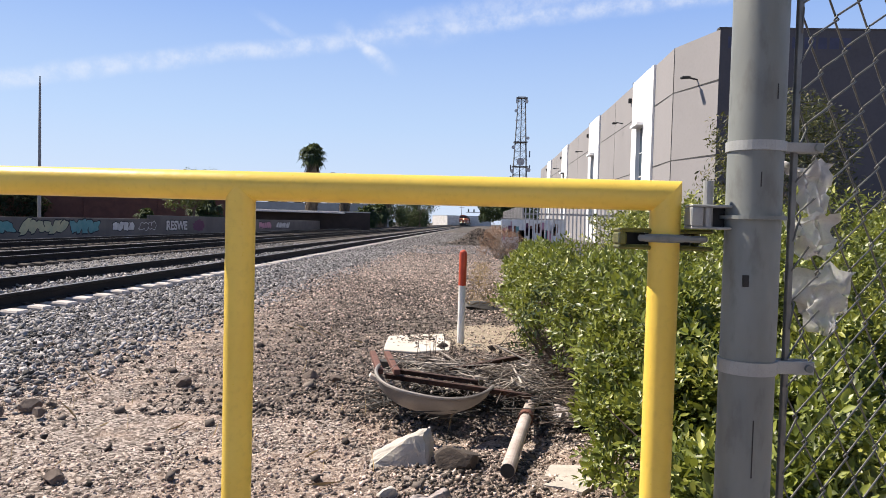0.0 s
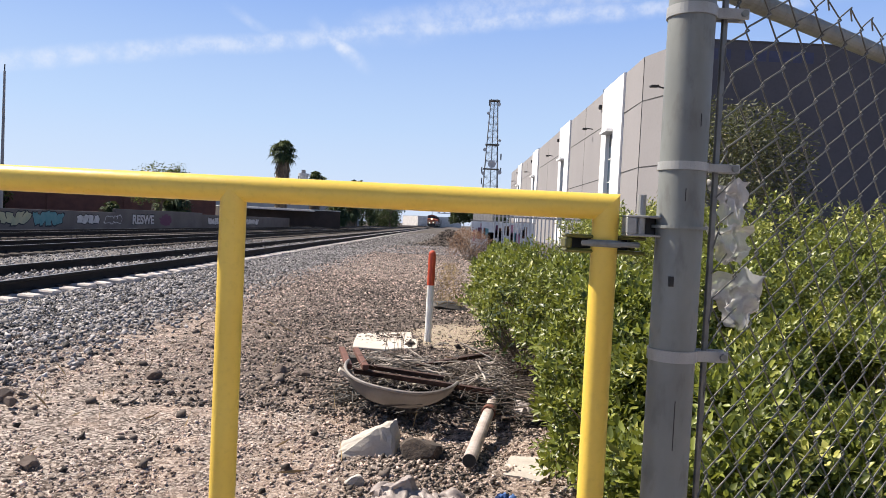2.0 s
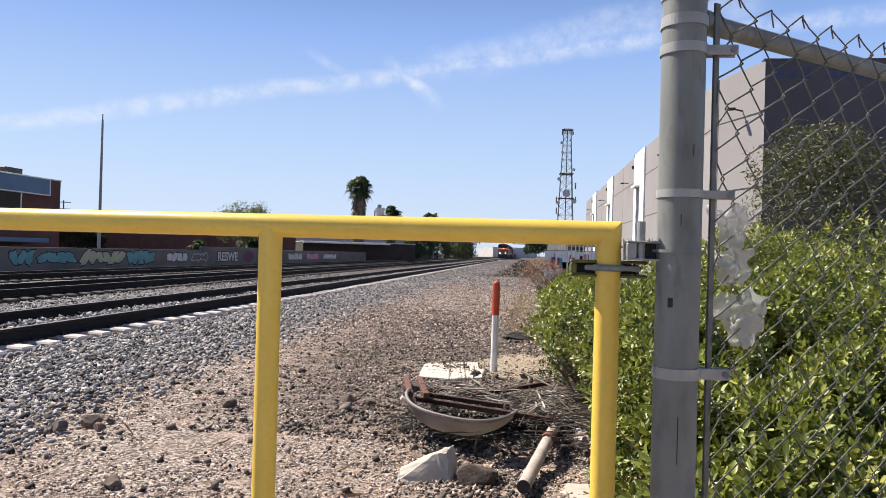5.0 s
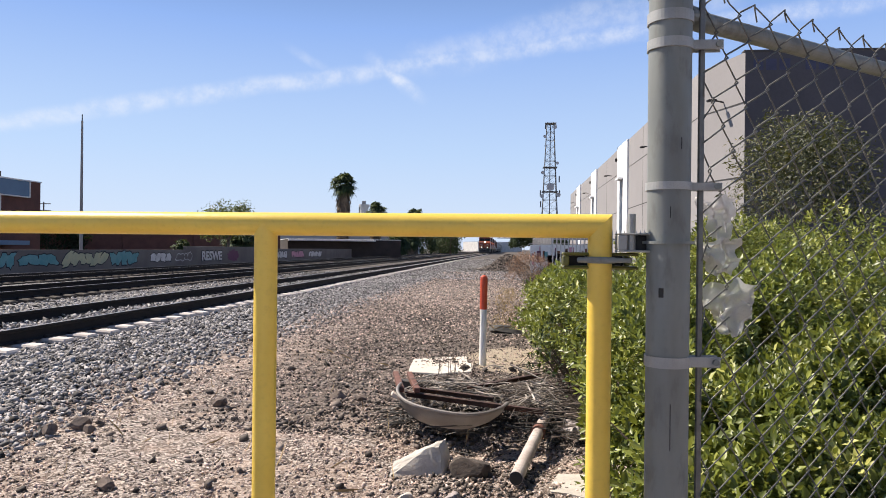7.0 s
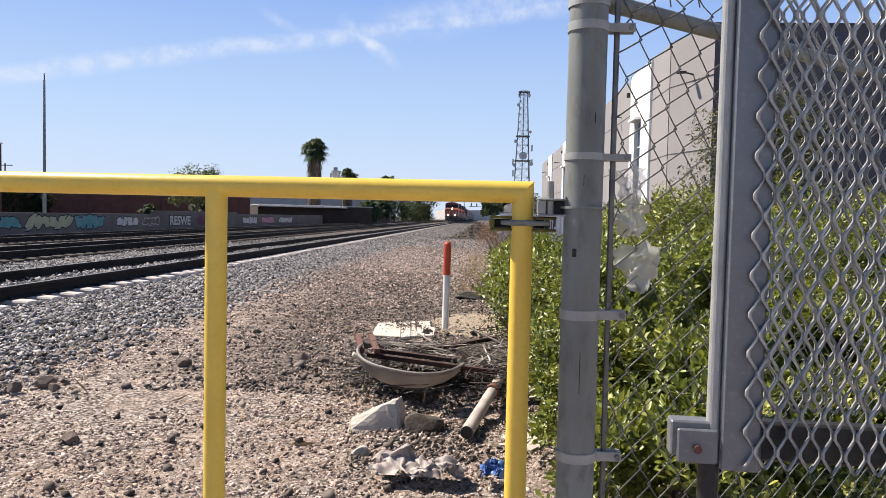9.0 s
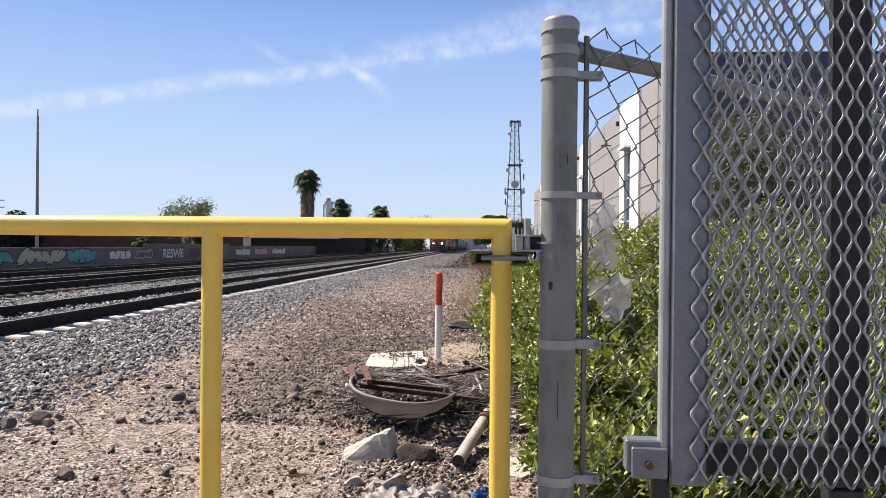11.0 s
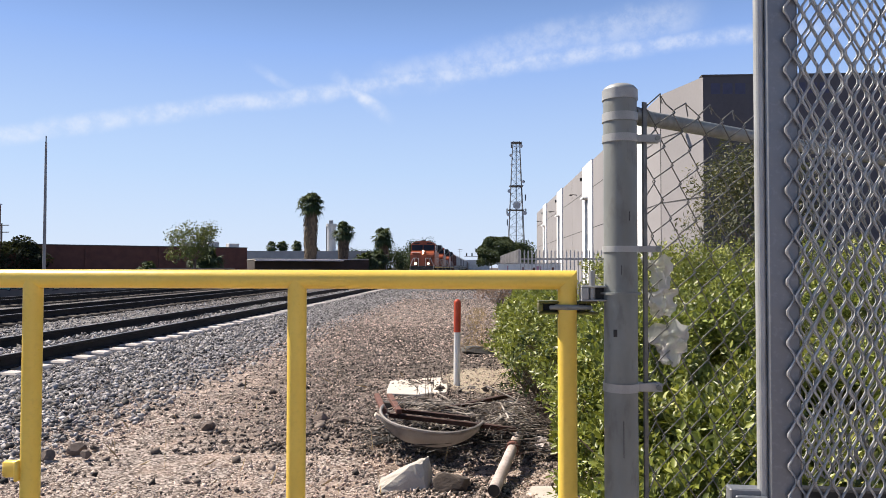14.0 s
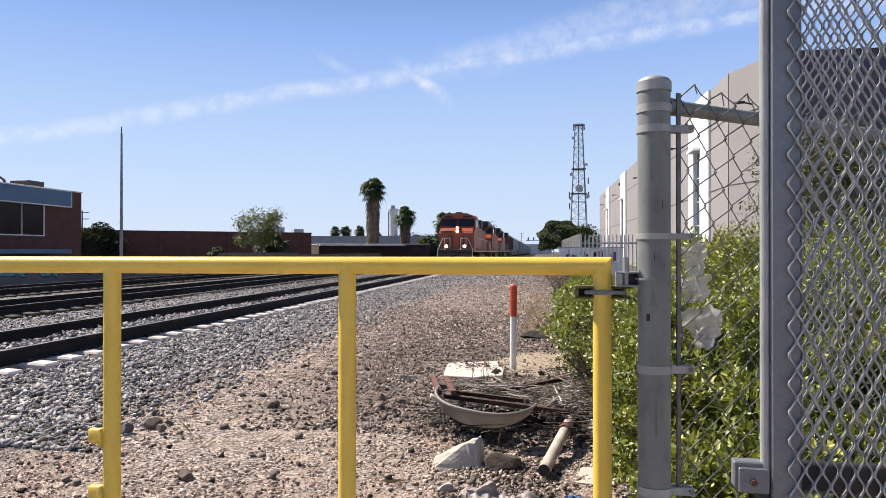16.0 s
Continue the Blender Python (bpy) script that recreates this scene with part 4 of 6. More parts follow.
def chain_link_fence():
    f = thing("chain_link_fence", "galvanised chain-link fence with top rail", "fence", tuple(F0))
    f.rotation_euler = (0, 0, math.atan2(FD.y, FD.x))
    part("tension_bar", quick_box((-0.007, -0.003, 0.05), (0.008, 0.003, 1.778), 0.001), M["wire"], f)
    rail = part("top_rail", quick_tube((0.02, 0.03, 1.745), (3.2, 0.03, 1.745), 0.0205, sides=20), M["galv"], f)
    part("rail_end", quick_tube((-0.03, 0.02, 1.745), (0.035, 0.03, 1.745), 0.0235, sides=20), M["galv"], rail)
    for x in (3.0,):
        part("line_post", quick_tube((x, 0.03, -0.1), (x, 0.03, 1.73), 0.024, sides=16), M["galv"], f)
    half, rise, top, low = 0.0275, 0.0245, 1.768, 0.03
    shear = 0.43
    r = 0.0021
    nx = int(3.3 / (2 * half))
    steps = int((top - low) / (2 * rise))
    verts, tris = [], []
    ringv = [(math.cos(a), math.sin(a)) for a in (0, 0.5 * math.pi, math.pi, 1.5 * math.pi)]

    def wire(pts):
        """A thin wire along points in the fence plane."""
        base = len(verts)
        for i, p in enumerate(pts):
            a, b = pts[max(i - 1, 0)], pts[min(i + 1, len(pts) - 1)]
            d = (Vector(b) - Vector(a)).normalized()
            u = d.cross(Vector((0, 1, 0)))
            u = u.normalized() if u.length > 1e-4 else Vector((1, 0, 0))
            w = d.cross(u)
            for c, s in ringv:
                q = Vector(p) + u * (r * c) + w * (r * s)
                verts.append(q[:])
        for i in range(len(pts) - 1):
            for j in range(4):
                a, b = base + 4 * i + j, base + 4 * i + (j + 1) % 4
                tris.append((a, b, b + 4))
                tris.append((a, b + 4, a + 4))

    # each wire zigzags from top to bottom and hooks round its neighbour
    g = random.Random(2)
    for i in range(nx):
        x0 = 0.012 + half + i * 2 * half
        pts = []
        ph = i % 2
        clipped = 0
        for j in range(steps):
            z = top - j * 2 * rise
            s = 1 if (j + ph) % 2 else -1
            x = x0 + s * half * 1.06
            dep = 0.0028 * s
            x -= shear * (top - z)
            if x < 0.003:
                x = 0.003
                clipped += 1
                if clipped > 2:
                    break
            pts.append((x, dep, z + 0.0035))
            pts.append((x, -dep, z - 0.0035))
        e = g.uniform(-0.006, 0.006)
        if len(pts) < 4:
            continue
        if ph == 0:
            # cut end runs up past the rail and is bent back on itself
            px, pz = x0 + half * 0.95, top + 0.036 + e
            wire([(px + 0.013, 0.004, pz - 0.030 + e), (px + 0.006, 0.005, pz - 0.006), (px, 0.0, pz)] + pts)
        else:
            wire([(x0 - half * 0.9, 0.003, top + 0.033 + e), (x0 - half * 0.2, 0.0, top + 0.016)] + pts)
    me = np_mesh("fabric", verts, tris)
    fab = link("fabric", me, M["wire"], f, "diamond wire fabric")
    fab["kind"] = "stuff"


chain_link_fence()


def mesh_panel():
    """The steel-framed security screen with two layers of expanded metal."""
    p = thing("mesh_screen", "grey steel frame with expanded metal mesh screen", "security screen", (0.425, 1.205, 0))
    p.rotation_euler = (0, 0, radians(-4))
    zlo, zhi, wide = 0.955, 2.55, 0.95
    part("edge_tube", quick_tube((0.012, 0.012, 0.985), (0.012, 0.012, zhi), 0.0075, sides=16), M["galv_bright"], p, "pale edge tube")
    part("stile", quick_box((0.0185, 0.0, zlo), (0.064, 0.012, zhi), 0.003), M["steel_grey"], p, "flat grey steel stile")
    part("bottom_rail", quick_box((0.062, 0.008, zlo + 0.012), (wide, 0.03, zlo + 0.058), 0.003), M["black"], p)
    part("mullion", quick_box((0.213, 0.016, zlo), (0.264, 0.024, zhi), 0.003), M["black"], p, "dark square tube behind the mesh")
    part("far_stile", quick_box((wide - 0.05, 0.0, zlo), (wide, 0.03, zhi), 0.003), M["steel_grey"], p)
    for x0, y0, nm, ht in ((0.043, -0.004, "front_mesh", zlo + 0.005), (0.070, 0.125, "rear_mesh", zlo + 0.04)):
        lwd, swd = 0.0445, 0.0240
        cols = int((wide - x0) / (swd / 2))
        rows = int((zhi - ht) / lwd)
        verts, tris = [], []
        # wavy strands, each touching the next at the bonds
        for c in range(cols):
            pts = []
            sgn = 1 if c % 2 else -1
            for i in range(rows * 4 + 1):
                w = (1, -1, -1, 1)[i % 4]
                x = x0 + (c + 0.5) * swd / 2 + sgn * w * swd / 4 * 0.97
                pts.append((x, y0 + 0.0028 * sgn * w, ht + (i // 4 + (0.07, 0.43, 0.57, 0.93)[i % 4]) * lwd))
            b = len(verts)
            hw, hd = 0.0020, 0.0036
            for x, y, z in pts:
                verts += [(x - hw, y - hd, z), (x + hw, y - hd * 0.2, z), (x + hw, y + hd, z), (x - hw, y + hd * 0.2, z)]
            for i in range(len(pts) - 1):
                for j in range(4):
                    a, d = b + 4 * i + j, b + 4 * i + (j + 1) % 4
                    tris += [(a, d, d + 4), (a, d + 4, a + 4)]
        ob = link(nm, np_mesh(nm, verts, tris), M["mesh_grey"], p, "expanded metal diamonds")
        ob["kind"] = "stuff"
    bm = quick_box((-0.030, -0.003, 0.963), (0.016, 0.002, 1.003), 0.002)
    br = part("bracket_plate", bm, M["steel_grey"], p)
    part("back_plate", quick_box((-0.036, 0.006, 0.968), (0.012, 0.030, 1.010), 0.002), M["steel_grey"], p)
    part("bolt", quick_tube((-0.008, -0.009, 0.981), (-0.008, 0.0, 0.981), 0.005, sides=8), M["rust_red"], br, "rusty bolt")
    part("support_tube", quick_tube((0.010, 0.016, -0.05), (0.010, 0.016, 0.99), 0.012, sides=14), M["black"], p)
    for x in (0.24, wide - 0.03):
        part("leg", quick_box((x - 0.02, 0.014, -0.05), (x + 0.02, 0.05, zlo), 0.002), M["black"], p)


mesh_panel()

# ---- hedge ----


def bush(name, label, at, radii, count, size, leaf, seed, stems=7, category="shrub", group="", shell=(0.55, 1.06), width=0.5):
    g = np.random.default_rng(seed)
    t = thing(name, label, category, (at[0], at[1], 0), group)
    rx, ry, rz = radii
    d = unit(g.normal(0, 1, (count, 3)))
    d[:, 2] = np.where(d[:, 2] < -0.55, -d[:, 2], d[:, 2])
    lump = 1 + 0.13 * np.sin(d[:, 0] * 5 + seed) * np.sin(d[:, 1] * 6 + 2 * seed) + 0.10 * np.sin(d[:, 2] * 9 + seed * 0.7 + 4 * d[:, 0])
    r = (shell[0] + (shell[1] - shell[0]) * g.uniform(0, 1, count) ** 0.55) * lump
    p = d * r[:, None] * np.array([rx, ry, rz]) + np.array([0, 0, at[2]])
    p = p[p[:, 2] > 0.03]
    d = unit((p - np.array([0, 0, at[2]])) / np.array([rx, ry, rz]) + np.array([-0.75, 0.1, 0.95]))
    v, tr = leaves(p, d, size, 0.62, width, g, size < 0.05)
    ob = link("foliage", np_mesh("foliage", v, tr), leaf, t)
    bm = bmesh.new()
    q = random.Random(seed)
    for i in range(stems):
        a = q.uniform(0, 6.28)
        foot = Vector((q.uniform(-0.2, 0.2) * rx, q.uniform(-0.2, 0.2) * ry, -0.08))
        mid = foot + Vector((math.cos(a) * rx * 0.3, math.sin(a) * ry * 0.3, at[2] * 0.8))
        end = mid + Vector((math.cos(a) * rx * 0.4, math.sin(a) * ry * 0.4, rz * 0.6))
        tube(bm, foot, mid, 0.014, 0.010, 6)
        tube(bm, mid, end, 0.010, 0.004, 6)
        tube(bm, mid, mid + Vector((math.cos(a + 1) * rx * 0.5, math.sin(a + 1) * ry * 0.5, rz * 0.35)), 0.007, 0.003, 5)
    part("branchwork", bm, M["bark"], t)
    return t


def hedge_shrub(label, at, radii, count, size, seed, stems=9, skirt=0.0, foot=0.05):
    """A broad-leaved shrub of leafy shoots with hollows between them."""
    g = np.random.default_rng(seed)
    t = thing("hedge_shrub", label, "shrub", (at[0], at[1], 0), "hedge")
    rad = np.array(radii)
    each = 7
    n = int(count / each * 1.35)
    d = unit(g.normal(0, 1, (n, 3)))
    d[:, 2] = np.where(d[:, 2] < -0.6, -d[:, 2], d[:, 2])
    lump = 1 + 0.12 * np.sin(d[:, 0] * 5 + seed) * np.sin(d[:, 1] * 6 + 2 * seed) + 0.09 * np.sin(d[:, 2] * 9 + seed * 0.7 + 4 * d[:, 0]) + 0.06 * np.sin(14 * d[:, 0] + seed) * np.sin(13 * d[:, 2] + 11 * d[:, 1])
    r = (0.58 + 0.48 * g.uniform(0, 1, n) ** 0.6) * lump
    p = d * r[:, None] * rad + np.array([0, 0, at[2]])
    # the lower half stands out as far as the middle, or further
    flare = np.where(d[:, 2] < 0, (1 + skirt * -d[:, 2]) / np.sqrt(np.maximum(1 - d[:, 2] ** 2, 0.3)) ** min(1.0, 4 * skirt), 1.0)
    p[:, :2] *= flare[:, None]
    wx, wy = p[:, 0] + at[0], p[:, 1] + at[1]
    hollow = np.sin(6.7 * wx + 1.7 * p[:, 2]) * np.sin(5.9 * wy + 2.1) + np.sin(8.2 * p[:, 2] + 3.0 * wx) * np.sin(5.3 * wx - 4.4 * wy) + g.normal(0, 0.22, n)
    ok = (p[:, 2] > foot + 0.10 * np.sin(5 * wy + 3 * wx)) & (hollow < 0.34)
    p, d = p[ok], d[ok]
    v, tr = shoots(p, d * 0.8 + np.array([-0.25, -0.05, 0.75]) + g.normal(0, 0.33, p.shape), size, each, g, 0.46, size < 0.051)
    link("foliage", np_mesh("foliage", v, tr), M["leaf"], t)
    bm = bmesh.new()
    q = random.Random(seed)
    for i in range(stems):
        a = q.uniform(0, 6.28)
        foot = Vector((q.uniform(-0.3, 0.3) * radii[0], q.uniform(-0.3, 0.3) * radii[1], -0.08))
        mid = foot + Vector((math.cos(a) * radii[0] * 0.3, math.sin(a) * radii[1] * 0.3, at[2] * 0.8))
        for b in (a, a + 1.1, a - 0.9):
            tube(bm, mid, mid + Vector((math.cos(b) * radii[0] * 0.5, math.sin(b) * radii[1] * 0.5, radii[2] * q.uniform(0.3, 0.6))), 0.008, 0.003, 5)
        tube(bm, foot, mid, 0.014, 0.009, 6)
    part("branchwork", bm, M["bark"], t)
    return t


HEDGE = "dense glossy green hedge shrub growing behind the fence"
# the hedge rises from the fence towards the warehouse
spots = [(1.08, 3.62, 0.50), (1.02, 4.7, 0.66), (0.98, 5.95, 0.70), (0.78, 7.3, 0.69), (0.68, 8.8, 0.66), (0.60, 10.4, 0.60), (0.75, 12.2, 0.58), (0.9, 14.3, 0.56), (1.15, 16.6, 0.55), (1.4, 19.2, 0.55), (1.7, 22.2, 0.55),
         (1.75, 4.35, 0.52), (1.70, 5.4, 0.72), (2.45, 4.9, 0.55), (2.3, 6.2, 0.82), (2.25, 7.6, 1.05), (2.3, 9.2, 1.05), (2.5, 11.5, 1.05), (2.8, 14.2, 1.05), (3.1, 17.5, 1.05),
         (3.25, 5.45, 0.58), (3.4, 6.9, 0.86), (3.7, 8.8, 1.1), (4.0, 11.2, 1.1), (4.45, 6.4, 0.7), (5.0, 8.0, 1.12), (5.6, 10.3, 1.15), (4.6, 14.5, 1.15), (6.3, 8.6, 1.15), (6.9, 12.5, 1.2)]
for i, (x, y, s) in enumerate(spots):
    near = math.hypot(x - 0.1, y - 0.5)
    n = 14000 if near < 4.6 else 10500 if near < 7.5 else 5200 if near < 12 else 2600
    size = 0.050 if near < 4.6 else 0.053 if near < 7.5 else 0.068 if near < 12 else 0.09
    wide = max(s, 0.9)
    rx = 0.70 if x > 1.2 else 0.60
    hedge_shrub(HEDGE, (x, y, 0.72 * s), (rx * wide if x > 1.2 or y < 9 else rx * s, 0.86 * wide, 0.80 * s), n, size, 40 + i, 9, 0.25 if x > 1.5 else 0.0, 0.30 if x < 1.2 and 5.5 < y < 9 else 0.05)

low = [(0.86, 3.02, 0.95), (1.38, 3.40, 1.0), (1.95, 3.82, 1.0), (2.55, 4.28, 1.0), (3.2, 4.75, 1.0), (0.84, 4.05, 0.85), (0.88, 5.05, 0.75)]
for i, (x, y, s) in enumerate(low):
    hedge_shrub("low leafy green shoots at the foot of the hedge", (x, y, 0.26), (0.42 * s, 0.46 * s, 0.32), 4600, 0.050, 140 + i, 5, 0.3)

bush("oleander", "tall dull olive shrub rising above the hedge", (4.9, 13.0, 2.3), (1.15, 1.1, 1.2), 9000, 0.10, M["leaf_oleander"], 91, 9, "shrub", shell=(0.2, 1.1), width=0.28)
bush("bare_shrub", "straggly half-bare dark shrub at the hedge foot", (0.62, 6.6, 0.35), (0.42, 0.9, 0.38), 700, 0.05, M["leaf_dark"], 92, 30, "shrub")
bush("dry_bush", "dry brown tumbleweed bush beside the path", (0.72, 27.0, 0.50), (0.85, 1.3, 0.68), 5200, 0.10, M["dry_brown"], 93, 30, "shrub", width=0.12)
bush("round_tree", "dense round dark green tree by the line", (3.0, 110, 3.3), (3.25, 3.3, 2.75), 15000, 0.34, M["leaf_dark"], 94, 8, "tree", shell=(0.8, 1.03))


def tree(name, label, at, h, r, count, size, leaf, seed, low=0.5):
    g = random.Random(seed)
    t = thing(name, label, "tree", (at[0], at[1], -0.2))
    bm = bmesh.new()
    tube(bm, (0, 0, -0.1), (0.1, 0, h * 0.45), h * 0.03, h * 0.02, 8)
    clumps = []
    for i in range(17):
        a = i * 2.4
        e = Vector((math.cos(a) * r * g.uniform(0.3, 0.85), math.sin(a) * r * g.uniform(0.3, 0.85), h * g.uniform(low, 0.92)))
        tube(bm, (0.1, 0, h * 0.4), e, h * 0.012, h * 0.004, 6)
        clumps.append((e, r * g.uniform(0.38, 0.58)))
    part("trunk", bm, M["bark"], t)
    gen = np.random.default_rng(seed)
    ps, ns = [], []
    for e, q in clumps:
        d = unit(gen.normal(0, 1, (count // 17, 3)))
        ps.append(np.array(e) + d * (q * gen.uniform(0.3, 1.0, (len(d), 1))))
        ns.append(d + np.array([0, 0, 0.5]))
    v, tr = leaves(np.concatenate(ps), np.concatenate(ns), size, 0.6, 0.5, gen)
    link("crown", np_mesh("crown", v, tr), leaf, t)


tree("broadleaf_tree", "small olive green tree before the brick building", (-24.7, 60.5), 5.2, 2.0, 4200, 0.22, M["leaf_olive"], 11)
for i, (x, y, h, r) in enumerate(((-16, 185, 8.5, 4), (-22, 175, 6, 4), (-20.5, 205, 7.5, 3.5), (-19, 190, 5, 5), (-25, 170, 5, 4), (-21, 235, 6, 4), (-30, 160, 5, 4), (5.5, 118, 5.5, 3), (8, 130, 6, 4))):
    tree("line_tree", "dark leafy tree in the scrub along the far side", (x, y), h, r, 2600, 0.5, M["leaf_dark"], 20 + i, 0.15)


def palm(at, h, skirt, crown, seed, label):
    g = random.Random(seed)
    gen = np.random.default_rng(seed)
    t = thing("fan_palm", label, "palm tree", (at[0], at[1], -0.2), "fan palms")
    r = crown * 0.16
    part("trunk", quick_tube((0, 0, -0.1), (0, 0, h - crown * 0.5), r, r * 0.8, 10), M["bark"], t)
    # hanging dead fronds
    verts, tris = [], []
    n = int(900 * skirt)
    for i in range(n):
        a, z = g.uniform(0, 6.283), h - crown * 0.62 - g.random() ** 0.8 * (h * 0.62) * skirt
        w = crown * (0.29 - 0.10 * (h - z) / h)
        b = Vector((math.cos(a) * w * 0.6, math.sin(a) * w * 0.6, z))
        e = Vector((math.cos(a) * w * g.uniform(0.9, 1.25), math.sin(a) * w * g.uniform(0.9, 1.25), z - crown * g.uniform(0.3, 0.6)))
        s = Vector((-math.sin(a), math.cos(a), 0)) * crown * 0.026
        k = len(verts)
        verts += [(b - s)[:], (b + s)[:], (e + s * 1.6)[:], (e - s * 0.5)[:]]
        tris += [(k, k + 1, k + 2), (k, k + 2, k + 3)]
    if n:
        link("skirt", np_mesh("skirt", verts, tris), M["palm_skirt"], t, "hanging skirt of dead fronds")
    verts, tris = [], []
    top = Vector((0, 0, h - crown * 0.50))
    for i in range(120):
        a, el = g.uniform(0, 6.283), g.uniform(-1.0, 1.4)
        d = Vector((math.cos(a) * math.cos(el), math.sin(a) * math.cos(el), math.sin(el)))
        stem = top + d * crown * g.uniform(0.06, 0.40)
        side = d.cross(Vector((0, 0, 1))).normalized()
        up = side.cross(d)
        for j in range(9):
            f = (j - 4) / 4 * 1.25
            q = (d * math.cos(f) + side * math.sin(f)).normalized()
            e = stem + q * crown * g.uniform(0.20, 0.36) - Vector((0, 0, crown * g.uniform(0.05, 0.24)))
            w = up.cross(q).normalized() * crown * 0.026
            k = len(verts)
            m = stem + q * crown * 0.17 + up * 0.01
            verts += [stem[:], (m - w)[:], (m + w)[:], e[:]]
            tris += [(k, k + 1, k + 2), (k + 1, k + 3, k + 2)]
    link("crown", np_mesh("crown", verts, tris), M["leaf_dark"], t, "green fan fronds")
    return t


palm((-25.2, 105), 12.7, 1.0, 3.7, 1, "tall fan palm with a long skirt of dead fronds")
palm((-24.7, 128), 9.8, 0.9, 3.7, 2, "fan palm with a thick skirt of dead fronds")
palm((-20.5, 150), 10.0, 0.25, 4.6, 3, "slim fan palm with bare trunk")
palm((-20, 141), 5.2, 0.4, 4.0, 4, "short fan palm among scrub")
palm((-19, 118), 4.2, 0.2, 4.0, 5, "low bushy fan palm")
palm((-22.6, 47.5), 1.9, 0.0, 1.3, 8, "young fan palm beside the wall")
palm((-25.8, 66), 3.4, 0.0, 3.0, 6, "young fan palm before the brick building")
for i, (x, y, h) in enumerate(((-77, 260, 11), (-73.6, 262, 11.4), (-68, 262, 11.4), (-62, 265, 9))):
    palm((x, y), h, 0.35, 4.2, 30 + i, "distant slim fan palm")

# ---- poles, tower, silo ----


def flag_pole():
    p = thing("steel_pole", "tall slim bare grey pole", "pole", (-24.2, 38.5, -0.3))
    part("shaft", quick_tube((0, 0, 0), (0, 0, 8.6), 0.10, 0.055, 12), M["car_grey"], p)
    part("tip", quick_tube((0, 0, 8.6), (0, 0, 8.95), 0.03, 0.03, 8), M["black"], p)
    part("base", quick_tube((0, 0, 0), (0, 0, 0.25), 0.2, 0.17, 12), M["car_grey"], p)


flag_pole()


def lattice_tower():
    t = thing("lattice_tower", "tall steel lattice radio tower with dishes", "radio tower", (11.8, 230, -0.2))
    h, w0, w1 = 42.2, 2.9, 1.1

    def corner(i, z):
        w = w0 + (w1 - w0) * z / h
        return Vector(((-w, w, w, -w)[i], (-w, -w, w, w)[i], z))
    for i in range(4):
        part("leg", quick_tube(corner(i, 0), corner(i, h), 0.14, 0.10, 8), M["tower_steel"], t)
    z, n = 0.0, 0
    while z < h - 1:
        s = 3.1 - 1.1 * z / h
        z2 = min(z + s, h)
        bm = bmesh.new()
        for i in range(4):
            j = (i + 1) % 4
            tube(bm, corner(i, z2), corner(j, z2), 0.055, sides=5)
            tube(bm, corner(i, z), corner(j, z2), 0.040, sides=5)
            tube(bm, corner(j, z), corner(i, z2), 0.040, sides=5)
        part("bracing", bm, M["tower_steel"], t)
        z = z2
    for z in (27.8, 41.8, 20.0):
        w = w0 + (w1 - w0) * z / h + 0.5
        part("platform", quick_box((-w, -w, z), (w, w, z + 0.12)), M["tower_steel"], t)
    part("ladder", quick_box((-0.14, -0.1, 0), (0.14, 0.1, h), 0), M["tower_steel"], t)
    for x, z, r in ((0.1, 21.5, 1.25), (-2.3, 26.0, 0.6), (2.2, 29.0, 0.5), (-1.8, 37.5, 0.5), (1.4, 40.5, 0.6), (-2.5, 18.5, 0.6), (2.6, 19.0, 0.7), (-1.5, 34.5, 0.4)):
        bm = quick_tube((x, -2.4, z), (x, -1.8, z), r, r * 0.8, 18)
        part("dish", bm, M["car_white"], t, "round microwave dish")
    for x, z in ((-3.0, 19.5), (3.0, 19.5), (-1.6, 41), (1.6, 41), (-2.9, 16), (2.9, 24)):
        part("panel_antenna", quick_box((x - 0.2, -1.6, z - 1), (x + 0.2, -1.3, z + 1), 0.05), M["tower_steel"], t)


lattice_tower()


def silo():
    s = thing("cement_silo", "pale cylindrical silo on steel legs", "silo", (-33.6, 160, -0.2))
    part("body", quick_tube((0, 0, 4.2), (0, 0, 10.8), 0.95, sides=24), M["silver_can"], s)
    part("hopper", quick_tube((0, 0, 2.6), (0, 0, 4.2), 0.4, 0.95, 24), M["silver_can"], s)
    part("top_rail", ring(bmesh.new(), (0, 0), 1.15, 1.22, 10.8, 11.4, 24), M["silver_can"], s)
    part("vent", quick_box((-0.5, -0.4, 10.8), (0.3, 0.4, 12.2), 0.05), M["car_grey"], s)
    for x in (-1.2, 1.2):
        for y in (-1.2, 1.2):
            part("leg", quick_tube((x, y, 0), (x, y, 5), 0.12, sides=8), M["car_grey"], s)
    part("ladder", quick_box((-1.25, -0.2, 1), (-1.05, 0.2, 10.8)), M["car_grey"], s)


silo()


def signal_gantry():
    s = thing("signal_gantry", "distant railway signal gantry with signal heads", "signal", (2.0, 330, 0))
    part("post", quick_tube((3.5, 0, 0), (3.5, 0, 8.2), 0.16, sides=8), M["car_grey"], s)
    part("arm", quick_box((-9, -0.2, 6.4), (3.6, 0.2, 6.65)), M["car_grey"], s)
    for x in (-8, -5.5, -2.5, 0.5):
        part("signal_head", quick_box((x - 0.3, -0.3, 6.65), (x + 0.3, 0.1, 8.0), 0.05), M["black"], s)


signal_gantry()


